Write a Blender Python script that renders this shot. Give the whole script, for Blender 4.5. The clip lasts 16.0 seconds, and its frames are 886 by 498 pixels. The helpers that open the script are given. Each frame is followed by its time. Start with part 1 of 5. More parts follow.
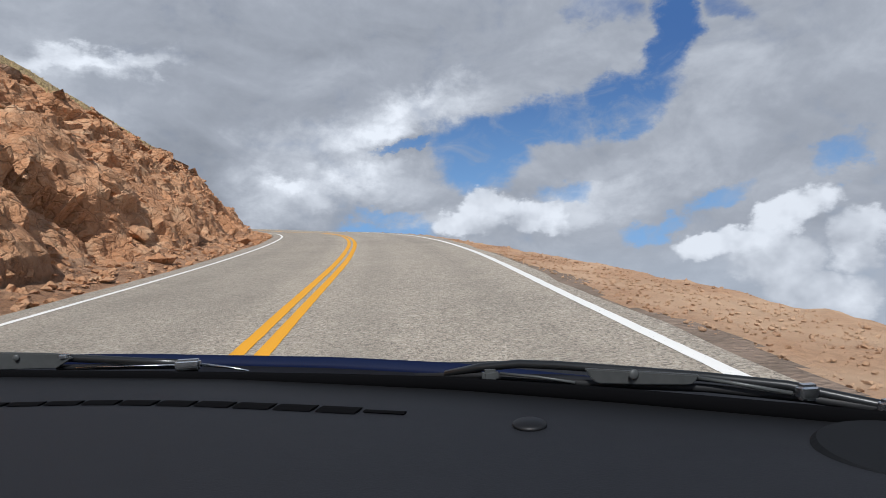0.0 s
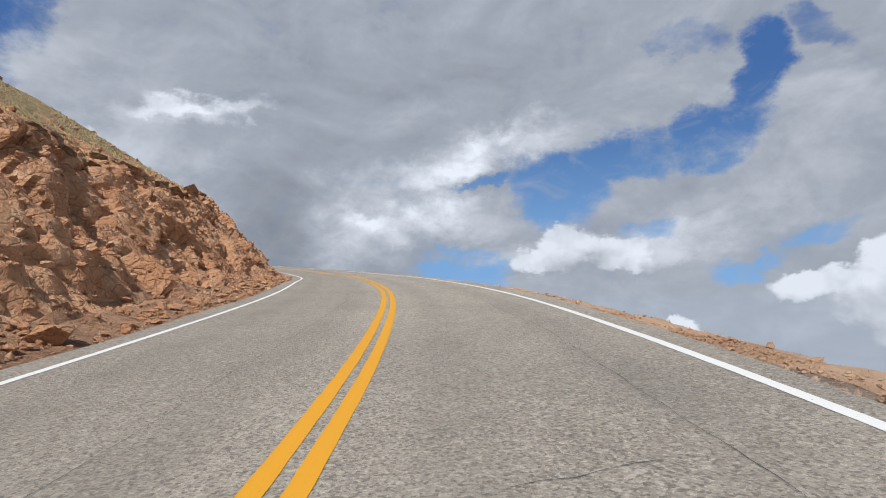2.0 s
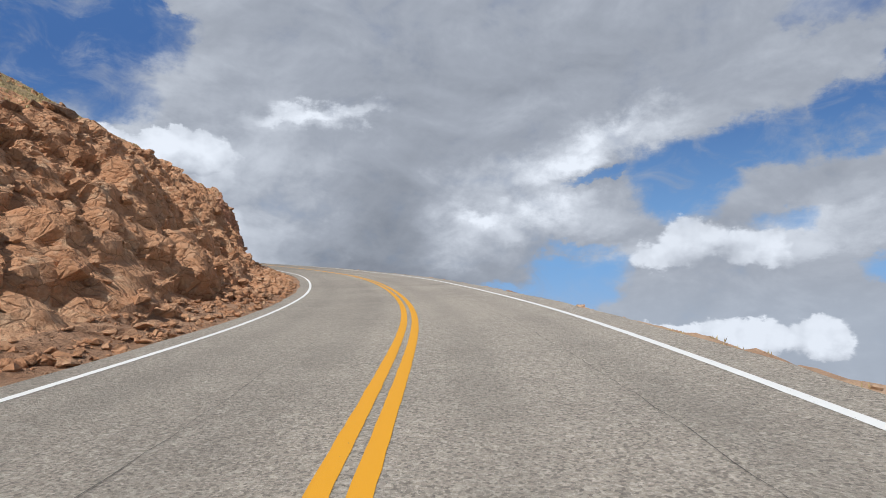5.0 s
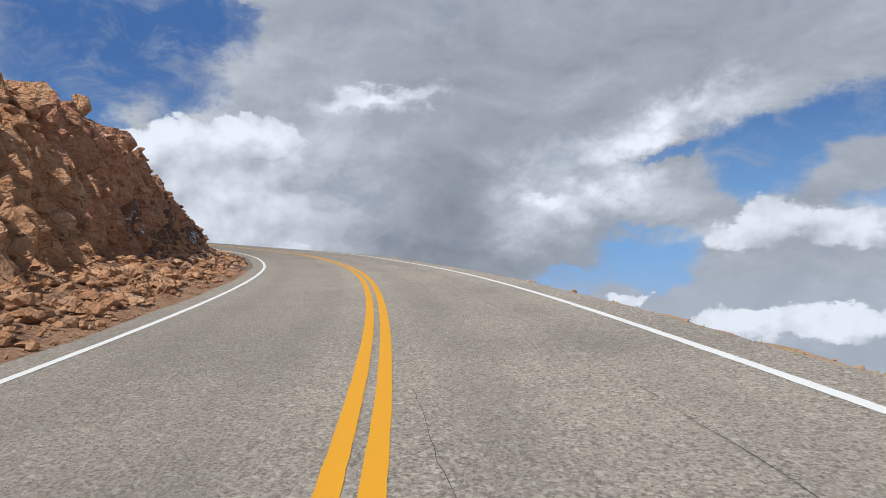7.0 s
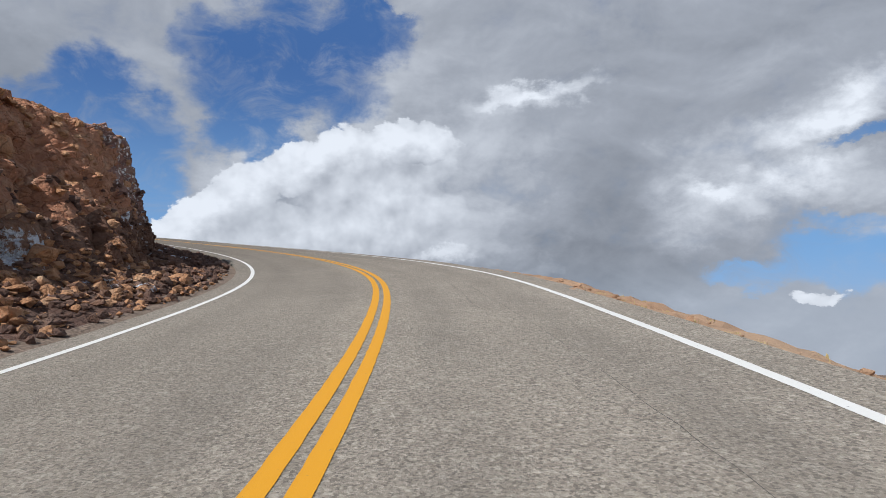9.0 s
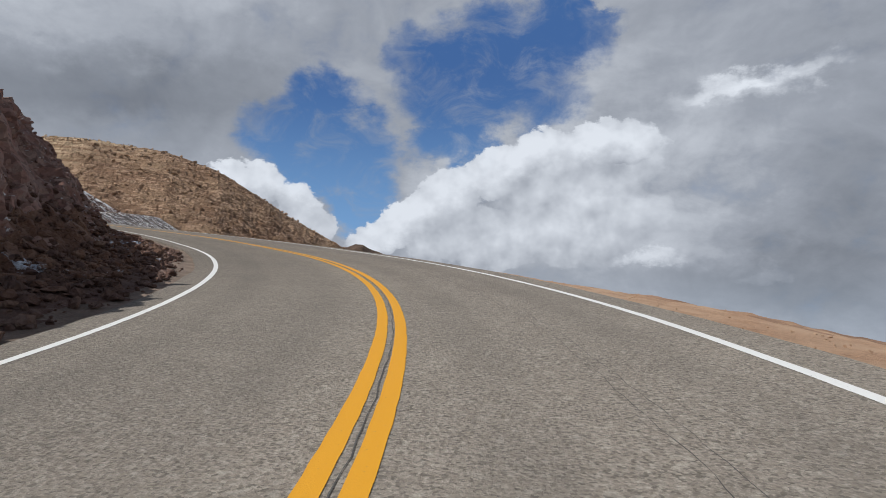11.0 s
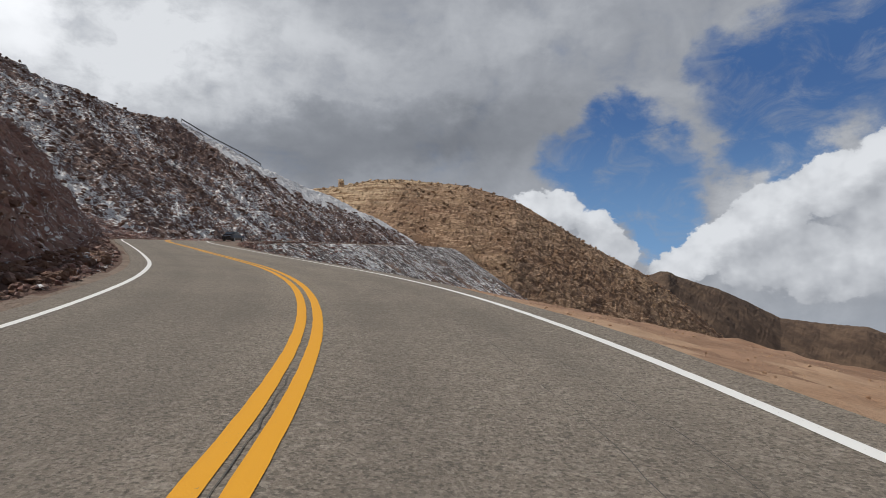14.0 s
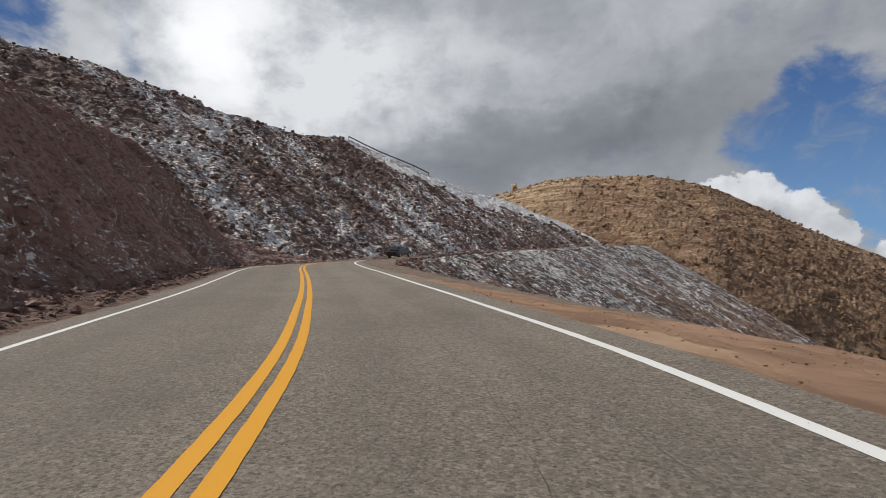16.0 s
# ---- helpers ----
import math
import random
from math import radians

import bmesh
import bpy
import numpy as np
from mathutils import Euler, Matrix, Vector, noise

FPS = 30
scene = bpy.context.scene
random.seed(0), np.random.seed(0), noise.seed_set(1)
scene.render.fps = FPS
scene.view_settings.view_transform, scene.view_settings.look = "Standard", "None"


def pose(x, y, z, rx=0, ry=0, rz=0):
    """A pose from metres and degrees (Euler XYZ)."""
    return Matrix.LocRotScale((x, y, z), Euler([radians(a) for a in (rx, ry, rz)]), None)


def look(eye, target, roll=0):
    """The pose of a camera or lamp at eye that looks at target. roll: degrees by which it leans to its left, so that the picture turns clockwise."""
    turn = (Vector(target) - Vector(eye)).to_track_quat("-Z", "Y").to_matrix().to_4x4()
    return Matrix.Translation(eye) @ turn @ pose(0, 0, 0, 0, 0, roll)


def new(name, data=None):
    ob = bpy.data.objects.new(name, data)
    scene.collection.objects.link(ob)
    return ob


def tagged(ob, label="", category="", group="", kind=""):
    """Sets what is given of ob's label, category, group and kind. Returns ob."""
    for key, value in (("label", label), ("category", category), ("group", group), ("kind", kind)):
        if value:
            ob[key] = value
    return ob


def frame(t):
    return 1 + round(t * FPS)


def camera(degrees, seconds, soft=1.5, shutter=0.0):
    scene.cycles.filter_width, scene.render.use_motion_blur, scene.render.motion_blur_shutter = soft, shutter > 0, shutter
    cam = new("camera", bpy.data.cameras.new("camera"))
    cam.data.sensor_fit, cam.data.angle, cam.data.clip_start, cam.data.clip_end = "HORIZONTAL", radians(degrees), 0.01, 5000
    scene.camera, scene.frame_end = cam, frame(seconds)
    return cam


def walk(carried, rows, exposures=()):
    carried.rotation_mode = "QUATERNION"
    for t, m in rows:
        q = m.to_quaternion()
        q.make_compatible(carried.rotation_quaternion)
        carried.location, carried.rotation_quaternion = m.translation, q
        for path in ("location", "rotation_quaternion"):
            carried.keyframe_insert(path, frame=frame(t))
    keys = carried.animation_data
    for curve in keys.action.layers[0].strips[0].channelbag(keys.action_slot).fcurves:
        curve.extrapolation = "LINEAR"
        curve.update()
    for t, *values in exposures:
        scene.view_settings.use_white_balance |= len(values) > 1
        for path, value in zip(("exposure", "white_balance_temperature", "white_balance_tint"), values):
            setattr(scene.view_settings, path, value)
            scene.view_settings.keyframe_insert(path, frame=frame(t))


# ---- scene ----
# ---- camera ----
cam = camera(71.74, 16.0, soft=0.75)
PATH = [
    (0.0, pose(0.014, -0.000, -0.006, 92.22, 1.41, -24.22)),
    (0.5, pose(1.623, 4.484, 0.429, 90.22, 2.49, -22.96)),
    (1.0, pose(3.196, 9.028, 0.910, 92.80, 2.41, -21.04)),
    (1.5, pose(4.653, 13.599, 1.404, 94.38, 0.58, -19.51)),
    (2.0, pose(5.955, 18.161, 1.880, 95.77, 0.63, -17.00)),
    (2.5, pose(7.133, 22.683, 2.356, 95.25, 0.49, -15.03)),
    (3.0, pose(8.218, 27.195, 2.778, 95.06, 1.48, -13.03)),
    (3.5, pose(9.183, 31.786, 3.208, 95.27, 1.12, -11.12)),
    (4.0, pose(10.145, 36.549, 3.628, 95.50, 0.63, -9.23)),
    (4.5, pose(11.040, 41.563, 4.047, 95.62, 0.43, -7.64)),
    (5.0, pose(11.782, 46.873, 4.483, 95.59, 0.49, -6.37)),
    (5.5, pose(12.337, 52.483, 4.924, 95.31, 0.68, -5.35)),
    (6.0, pose(12.724, 58.373, 5.387, 94.64, 0.89, -4.45)),
    (6.5, pose(12.964, 64.500, 5.861, 93.75, 0.93, -3.21)),
    (7.0, pose(12.966, 70.785, 6.335, 94.02, 0.34, -0.36)),
    (7.5, pose(12.662, 77.109, 6.843, 93.51, 0.42, 2.29)),
    (8.0, pose(12.157, 83.289, 7.395, 93.81, 0.46, 6.34)),
    (8.5, pose(11.495, 89.190, 7.913, 94.07, 0.46, 10.44)),
    (9.0, pose(10.619, 94.730, 8.396, 93.96, 0.45, 14.15)),
    (9.5, pose(9.472, 99.869, 8.839, 93.56, 0.39, 17.67)),
    (10.0, pose(8.029, 104.607, 9.281, 93.20, 0.14, 21.55)),
    (10.5, pose(6.315, 108.965, 9.699, 93.33, -0.48, 26.48)),
    (11.0, pose(4.373, 112.967, 10.130, 94.05, -1.41, 32.48)),
    (11.5, pose(2.220, 116.625, 10.521, 93.69, -1.55, 36.90)),
    (12.0, pose(-0.132, 119.957, 10.930, 94.35, -1.05, 41.46)),
    (12.5, pose(-2.692, 123.022, 11.332, 93.29, -1.40, 45.71)),
    (13.0, pose(-5.493, 125.789, 11.731, 94.54, -1.20, 50.77)),
    (13.5, pose(-8.504, 128.246, 12.133, 95.68, -1.80, 54.91)),
    (14.0, pose(-11.713, 130.396, 12.548, 95.66, -2.44, 60.08)),
    (14.5, pose(-15.106, 132.229, 12.939, 95.06, -2.08, 64.60)),
    (15.0, pose(-18.676, 133.719, 13.376, 94.95, -2.04, 69.12)),
    (15.5, pose(-22.466, 134.881, 13.830, 95.49, -1.64, 72.69)),
    (16.0, pose(-26.499, 135.762, 14.261, 95.81, 0.35, 76.95)),
]
walk(cam, PATH, exposures=[(0.0, -0.05, 5950, 10), (8.0, -0.05, 5950, 10), (10.5, -0.18, 6000, 10), (13.0, -0.3, 6200, 10), (16.0, -0.27, 6350, 10)])

# ---- light ----
SUN_AZ, SUN_EL = radians(147), radians(46)   # azimuth counted from +y towards -x
world = bpy.data.worlds.new("sky")
scene.world = world
world.use_nodes = True
wn, wl = world.node_tree.nodes, world.node_tree.links
sky = wn.new("ShaderNodeTexSky")
sky.sky_type, sky.sun_disc = "NISHITA", False
sky.sun_elevation, sky.sun_rotation, sky.altitude = SUN_EL, -SUN_AZ, 3500
wn["Background"].inputs["Strength"].default_value = 0.11
clouded = wn.new("ShaderNodeHueSaturation")      # much of the sky is grey cloud all round
clouded.inputs["Saturation"].default_value = 0.45
wl.new(sky.outputs[0], clouded.inputs["Color"])
wl.new(clouded.outputs[0], wn["Background"].inputs["Color"])
sun = new("sun", bpy.data.lights.new("sun", "SUN"))
sun.data.energy, sun.data.angle, sun.data.color = 4.4, radians(0.55), (1.0, 0.955, 0.875)
to_sun = Vector((-math.sin(SUN_AZ) * math.cos(SUN_EL), math.cos(SUN_AZ) * math.cos(SUN_EL), math.sin(SUN_EL)))
sun.matrix_world = look(to_sun * 300, (0, 0, 0))


# ---- node helpers ----
def material(name):
    m = bpy.data.materials.new(name)
    m.use_nodes = True
    return m, m.node_tree.nodes, m.node_tree.links, m.node_tree.nodes["Principled BSDF"]


class Net:
    """Short hand for building a node tree."""

    def __init__(self, tree):
        self.n, self.l = tree.nodes, tree.links

    def put(self, sock, value):
        if hasattr(value, "default_value") or hasattr(value, "is_linked"):
            self.l.new(value, sock)
        else:
            sock.default_value = value

    def math(self, op, a, b=0.0, c=0.0, clamp=False):
        x = self.n.new("ShaderNodeMath")
        x.operation, x.use_clamp = op, clamp
        for i, v in enumerate((a, b, c)):
            self.put(x.inputs[i], v)
        return x.outputs[0]

    def vmath(self, op, a, b=(0, 0, 0), out=0):
        x = self.n.new("ShaderNodeVectorMath")
        x.operation = op
        self.put(x.inputs[0], a)
        if op == "SCALE":
            self.put(x.inputs["Scale"], b)
        else:
            self.put(x.inputs[1], b)
        return x.outputs[out]

    def noise(self, vec, scale, detail=4.0, rough=0.55, dist=0.0, out="Fac", lac=2.0):
        x = self.n.new("ShaderNodeTexNoise")
        self.put(x.inputs["Vector"], vec)
        for k, v in (("Scale", scale), ("Detail", detail), ("Roughness", rough), ("Distortion", dist), ("Lacunarity", lac)):
            self.put(x.inputs[k], v)
        return x.outputs[out]

    def voronoi(self, vec, scale, feature="F1", out="Distance", rand=1.0, detail=0.0):
        x = self.n.new("ShaderNodeTexVoronoi")
        x.feature = feature
        self.put(x.inputs["Vector"], vec)
        x.inputs["Detail"].default_value, x.inputs["Roughness"].default_value = detail, 0.55
        x.inputs["Scale"].default_value, x.inputs["Randomness"].default_value = scale, rand
        return x.outputs[out]

    def ramp(self, fac, a, b, lo=0.0, hi=1.0, smooth=True):
        x = self.n.new("ShaderNodeMapRange")
        x.interpolation_type = "SMOOTHSTEP" if smooth else "LINEAR"
        self.put(x.inputs["Value"], fac)
        for k, v in (("From Min", a), ("From Max", b), ("To Min", lo), ("To Max", hi)):
            self.put(x.inputs[k], v)
        return x.outputs["Result"]

    def mix(self, fac, a, b, blend="MIX"):
        x = self.n.new("ShaderNodeMix")
        x.data_type, x.blend_type = "RGBA", blend
        self.put(x.inputs["Factor"], fac)
        self.put(x.inputs["A"], a if not isinstance(a, tuple) else (*a, 1))
        self.put(x.inputs["B"], b if not isinstance(b, tuple) else (*b, 1))
        return x.outputs["Result"]

    def bump(self, height, strength, dist, normal=None):
        x = self.n.new("ShaderNodeBump")
        x.inputs["Strength"].default_value, x.inputs["Distance"].default_value = strength, dist
        self.l.new(height, x.inputs["Height"])
        if normal is not None:
            self.l.new(normal, x.inputs["Normal"])
        return x.outputs[0]

    def coords(self, kind="Object"):
        return self.n.new("ShaderNodeTexCoord").outputs[kind]

    def position(self):
        return self.n.new("ShaderNodeNewGeometry").outputs["Position"]

    def attr(self, name, out="Fac"):
        x = self.n.new("ShaderNodeAttribute")
        x.attribute_name = name
        return x.outputs[out]


def surface(name, colour, rough=0.85, bump=None, metal=0.0, spec=0.3):
    """A principled material; colour(net) gives a colour socket or a tuple, bump(net) a normal."""
    m, n, l, p = material(name)
    net = Net(m.node_tree)
    net.put(p.inputs["Base Color"], colour(net) if callable(colour) else (*colour, 1))
    net.put(p.inputs["Roughness"], rough(net) if callable(rough) else rough)
    p.inputs["Metallic"].default_value, p.inputs["Specular IOR Level"].default_value = metal, spec
    if bump:
        l.new(bump(net), p.inputs["Normal"])
    return m


# ---- materials ----
def rock_colour(net, a=(0.58, 0.315, 0.168), b=(0.48, 0.238, 0.118), c=(0.65, 0.43, 0.265)):
    p = net.position()
    base = net.mix(net.ramp(net.noise(p, 0.35, 5), 0.35, 0.65), a, b)
    base = net.mix(net.ramp(net.noise(p, 1.7, 6, 0.65), 0.45, 0.72), base, c)
    base = net.mix(net.ramp(net.voronoi(p, 1.3, out="Color"), 0.3, 0.8, 0.0, 0.55), base, b)
    base = net.mix(net.ramp(net.noise(p, 7.0, 8, 0.8), 0.5, 0.7, 0.0, 0.35), base, (0.32, 0.165, 0.095))
    base = net.mix(net.ramp(net.noise(p, 16.0, 6, 0.8), 0.52, 0.7, 0.0, 0.5), base, c)
    q = net.vmath("ADD", p, net.vmath("SCALE", net.noise(p, 1.5, 4, out="Color"), 0.5))
    seam = net.voronoi(net.vmath("MULTIPLY", q, (1, 1, 1.6)), 1.9, "DISTANCE_TO_EDGE")
    return net.mix(net.ramp(seam, 0.0, 0.03, 0.4, 0.0), base, (0.15, 0.075, 0.045))


def rock_bump(net):
    p = net.position()
    q = net.vmath("ADD", p, net.vmath("SCALE", net.noise(p, 1.5, 4, out="Color"), 0.5))
    seam = net.ramp(net.voronoi(net.vmath("MULTIPLY", q, (1, 1, 1.6)), 1.9, "DISTANCE_TO_EDGE"), 0.0, 0.08)
    h = net.math("ADD", net.noise(p, 3.5, 10, 0.72), net.math("ADD", net.math("MULTIPLY", net.voronoi(p, 5.0, detail=2.0), 0.5), net.math("MULTIPLY", seam, 0.3)))
    return net.bump(h, 1.0, 0.13)


ROCK = surface("rock", rock_colour, 0.9, rock_bump)
RED_ROCK = surface("red rock", lambda t: rock_colour(t, (0.53, 0.265, 0.155), (0.43, 0.195, 0.11), (0.60, 0.37, 0.24)), 0.9, rock_bump)
DIRT = surface("dirt", lambda t: t.mix(t.ramp(t.noise(t.position(), 0.5, 6, 0.6), 0.35, 0.65),
               t.mix(t.ramp(t.noise(t.position(), 9, 7, 0.8), 0.42, 0.62), (0.44, 0.265, 0.158), (0.31, 0.18, 0.105)), (0.50, 0.335, 0.215)),
               0.95, lambda t: t.bump(t.math("ADD", t.noise(t.position(), 6, 10, 0.78), t.math("MULTIPLY", t.voronoi(t.position(), 13, detail=3.0), 0.3)), 1.0, 0.035))
VERGE = surface("stony red verge", lambda t: t.mix(t.ramp(t.noise(t.position(), 1.1, 6, 0.65), 0.36, 0.64),
                t.mix(t.ramp(t.noise(t.position(), 8, 7, 0.8), 0.42, 0.6), (0.40, 0.215, 0.118), (0.22, 0.118, 0.066)), (0.46, 0.275, 0.165)),
                0.95, lambda t: t.bump(t.math("ADD", t.noise(t.position(), 5, 10, 0.78), t.math("MULTIPLY", t.voronoi(t.position(), 9, detail=3.0), 0.5)), 1.0, 0.1))
GRASS_SOIL = surface("alpine turf", lambda t: t.mix(t.ramp(t.noise(t.position(), 1.4, 6, 0.6), 0.4, 0.66),
                     t.mix(t.ramp(t.noise(t.position(), 7, 5, 0.7), 0.4, 0.65), (0.46, 0.345, 0.17), (0.27, 0.195, 0.09)), (0.40, 0.285, 0.165)),
                     0.95, lambda t: t.bump(t.math("ADD", t.noise(t.position(), 4, 9, 0.78), t.math("MULTIPLY", t.voronoi(t.position(), 2.6, detail=2.0), 0.7)), 1.0, 0.22))


def scree_colour(net, snow=0.5, base_a=(0.255, 0.158, 0.124), base_b=(0.155, 0.092, 0.073), size=1.0, long=22.0, turned=38, gaps=0.6, streaks=0.46, flecks=0.40):
    """Broken stones of about 1/size metres, with thin snow between them that gathers in streaks down the slope."""
    p = net.position()
    base = net.mix(net.ramp(net.noise(p, 0.12, 6, 0.6), 0.38, 0.62), base_a, base_b)
    bent = net.vmath("ADD", p, net.vmath("SCALE", net.noise(p, 0.9 * size, 4, 0.6, out="Color"), 0.9 / size))
    cell = net.voronoi(net.vmath("MULTIPLY", bent, (1, 1, 1.6)), 1.15 * size, out="Color")
    small = net.voronoi(net.vmath("MULTIPLY", bent, (1, 1, 1.6)), 2.6 * size, out="Color")
    base = net.mix(net.ramp(cell, 0.35, 0.75, 0.0, 0.55), base, (0.37, 0.265, 0.215))
    base = net.mix(net.ramp(small, 0.45, 0.75, 0.0, gaps), base, (0.045, 0.03, 0.026))
    turn = net.n.new("ShaderNodeMapping")
    turn.vector_type = "TEXTURE"
    turn.inputs["Rotation"].default_value = (0, 0, radians(turned))
    turn.inputs["Scale"].default_value = (long, 6.0, long)
    net.l.new(net.vmath("ADD", p, net.vmath("SCALE", net.noise(p, 0.12, 4, 0.6, out="Color"), 7.0)), turn.inputs["Vector"])
    streak = net.noise(turn.outputs[0], 1.0, 2.5, 0.55, 0.3)
    wide = net.noise(p, 0.045, 3, 0.5)
    fine = net.noise(net.vmath("MULTIPLY", p, (1, 1, 1.7)), 2.6 * size, 7, 0.78, 0.5)
    f = net.math("ADD", net.math("MULTIPLY", streak, streaks), net.math("MULTIPLY", wide, 0.16))
    f = net.math("ADD", f, net.math("ADD", net.math("MULTIPLY", cell, 0.10), net.math("MULTIPLY", small, 0.20)))
    f = net.math("ADD", f, net.math("MULTIPLY", fine, flecks))
    return net.mix(net.ramp(f, snow + 0.126, snow + 0.141), base, net.mix(net.ramp(fine, 0.35, 0.65), (0.70, 0.675, 0.65), (0.91, 0.89, 0.87)))


SCREE = surface("snowy scree", lambda t: scree_colour(t, 0.58), 0.9, lambda t: t.bump(t.math("ADD", t.noise(t.position(), 0.9, 8, 0.75), t.voronoi(t.position(), 1.2)), 1.0, 0.45))
SNOW = surface("drifted snow", lambda t: scree_colour(t, 0.43), 0.85, lambda t: t.bump(t.noise(t.position(), 0.9, 8, 0.7), 0.5, 0.2))
BROWN = surface("brown bank", lambda t: scree_colour(t, 0.632, (0.34, 0.195, 0.155), (0.23, 0.128, 0.102), 2.4, 7.0, 38, 0.45, 0.26, 0.60), 0.92, lambda t: t.bump(t.math("ADD", t.noise(t.position(), 1.4, 8, 0.7), t.voronoi(t.position(), 2.2)), 0.9, 0.2))
ICE = surface("icy fill", lambda t: scree_colour(t, 0.558, (0.20, 0.165, 0.145), (0.11, 0.09, 0.08), 0.5, 6.0, 60, 0.9, 0.22, 0.64), 0.8, lambda t: t.bump(t.math("ADD", t.noise(t.position(), 0.9, 8, 0.7), t.voronoi(t.position(), 1.0)), 1.0, 0.8))
FILL = surface("brown fill", lambda t: scree_colour(t, 0.615, (0.33, 0.21, 0.14), (0.17, 0.10, 0.07), 0.9, 14.0, 60), 0.9, lambda t: t.bump(t.math("ADD", t.noise(t.position(), 0.9, 8, 0.7), t.voronoi(t.position(), 1.0)), 1.0, 0.4))


def hill_colour(net):
    """Dry turf and broken rock: stones each of their own shade, lighter ledges, dark gaps."""
    p = net.position()
    bent = net.vmath("ADD", p, net.vmath("SCALE", net.noise(p, 0.25, 3, 0.6, out="Color"), 2.5))
    flat = net.vmath("MULTIPLY", bent, (1, 1, 2.6))
    big, small = net.voronoi(flat, 0.22, out="Color"), net.voronoi(flat, 0.6, out="Color")
    ground = net.mix(net.ramp(net.noise(p, 0.02, 5, 0.6), 0.40, 0.60), (0.33, 0.195, 0.113), (0.43, 0.28, 0.165))
    ground = net.mix(net.ramp(net.noise(p, 0.5, 8, 0.78), 0.42, 0.62, 0.0, 0.6), ground, (0.22, 0.135, 0.08))
    rock = net.mix(net.ramp(big, 0.3, 0.75), (0.20, 0.112, 0.066), (0.60, 0.40, 0.26))
    col = net.mix(net.ramp(net.math("ADD", net.math("MULTIPLY", small, 0.6), net.math("MULTIPLY", net.noise(p, 0.06, 5, 0.6), 0.5)), 0.52, 0.60, 0.0, 0.8), ground, rock)
    gap = net.ramp(net.voronoi(flat, 0.6, "DISTANCE_TO_EDGE"), 0.0, 0.07, 0.5, 0.0)
    gap = net.math("MULTIPLY", gap, net.ramp(net.noise(p, 0.12, 4), 0.4, 0.6, 0.15, 1.0))
    col = net.mix(gap, col, (0.07, 0.042, 0.028))
    col = net.mix(net.ramp(net.noise(p, 1.6, 6, 0.8), 0.52, 0.74, 0.0, 0.45), col, (0.12, 0.075, 0.05))
    # a smoother shoulder of pale turf under the outcrop
    away = net.math("ADD", net.vmath("DISTANCE", p, (-392, 280, 92), out=1), net.math("MULTIPLY", net.noise(p, 0.03, 5, 0.6), 110.0))
    bands = net.noise(net.vmath("MULTIPLY", bent, (0.03, 0.03, 0.55)), 1.0, 4, 0.6)
    turf = net.mix(net.ramp(bands, 0.40, 0.58), (0.33, 0.205, 0.112), (0.68, 0.50, 0.315))
    return net.mix(net.ramp(away, 85, 150, 0.85, 0.0), col, turf)


TAN = surface("dry hill", hill_colour, 0.95, lambda t: t.bump(t.math("ADD", t.noise(t.position(), 0.25, 10, 0.75), t.math("MULTIPLY", t.noise(t.position(), 1.2, 6, 0.8), 0.4)), 1.0, 2.4))
SLOPE = surface("mountain slope", lambda t: scree_colour(t, 0.73, (0.25, 0.165, 0.11), (0.15, 0.10, 0.07), 0.8),
                0.95, lambda t: t.bump(t.math("ADD", t.noise(t.position(), 0.5, 9, 0.75), t.voronoi(t.position(), 0.9)), 0.9, 0.7))


# the cloud shadow over the far ridge is put into this dark colour
RIDGE = surface("ridge with cloud shade", lambda t: t.mix(t.ramp(t.noise(t.position(), 0.05, 7, 0.7), 0.38, 0.62), (0.14, 0.09, 0.058), (0.075, 0.048, 0.033)), 0.95, lambda t: t.bump(t.noise(t.position(), 0.3, 9, 0.75), 0.9, 0.8))
DARK_DIRT = surface("grey verge", lambda t: t.mix(t.ramp(t.noise(t.position(), 2.0, 6, 0.65), 0.38, 0.65), (0.19, 0.142, 0.108), (0.27, 0.20, 0.152)), 0.95,
                    lambda t: t.bump(t.math("ADD", t.noise(t.position(), 5, 8, 0.7), t.voronoi(t.position(), 14)), 0.7, 0.06))


SNOW_RUBBLE = surface("rubble with old snow", lambda t: t.mix(t.ramp(t.math("ADD", t.math("MULTIPLY", t.noise(t.position(), 0.5, 4), 0.6), t.math("MULTIPLY", t.noise(t.position(), 3.5, 6, 0.7), 0.5)), 0.615, 0.67),
                      rock_colour(t, (0.27, 0.15, 0.095), (0.17, 0.09, 0.06), (0.32, 0.21, 0.15)), (0.72, 0.75, 0.80)), 0.9, rock_bump)


BROWN_DIRT = surface("brown dirt", lambda t: t.mix(t.ramp(t.noise(t.position(), 0.6, 7, 0.7), 0.38, 0.62), (0.42, 0.255, 0.16), (0.29, 0.17, 0.105)), 0.95, lambda t: t.bump(t.noise(t.position(), 6, 10, 0.78), 1.0, 0.06))
# dark brown rubble; its tone also holds the cliff's shade on the verge
DARK_RUBBLE = surface("dark rubble", lambda t: rock_colour(t, (0.20, 0.118, 0.088), (0.125, 0.072, 0.054), (0.27, 0.18, 0.138)), 0.92, rock_bump)


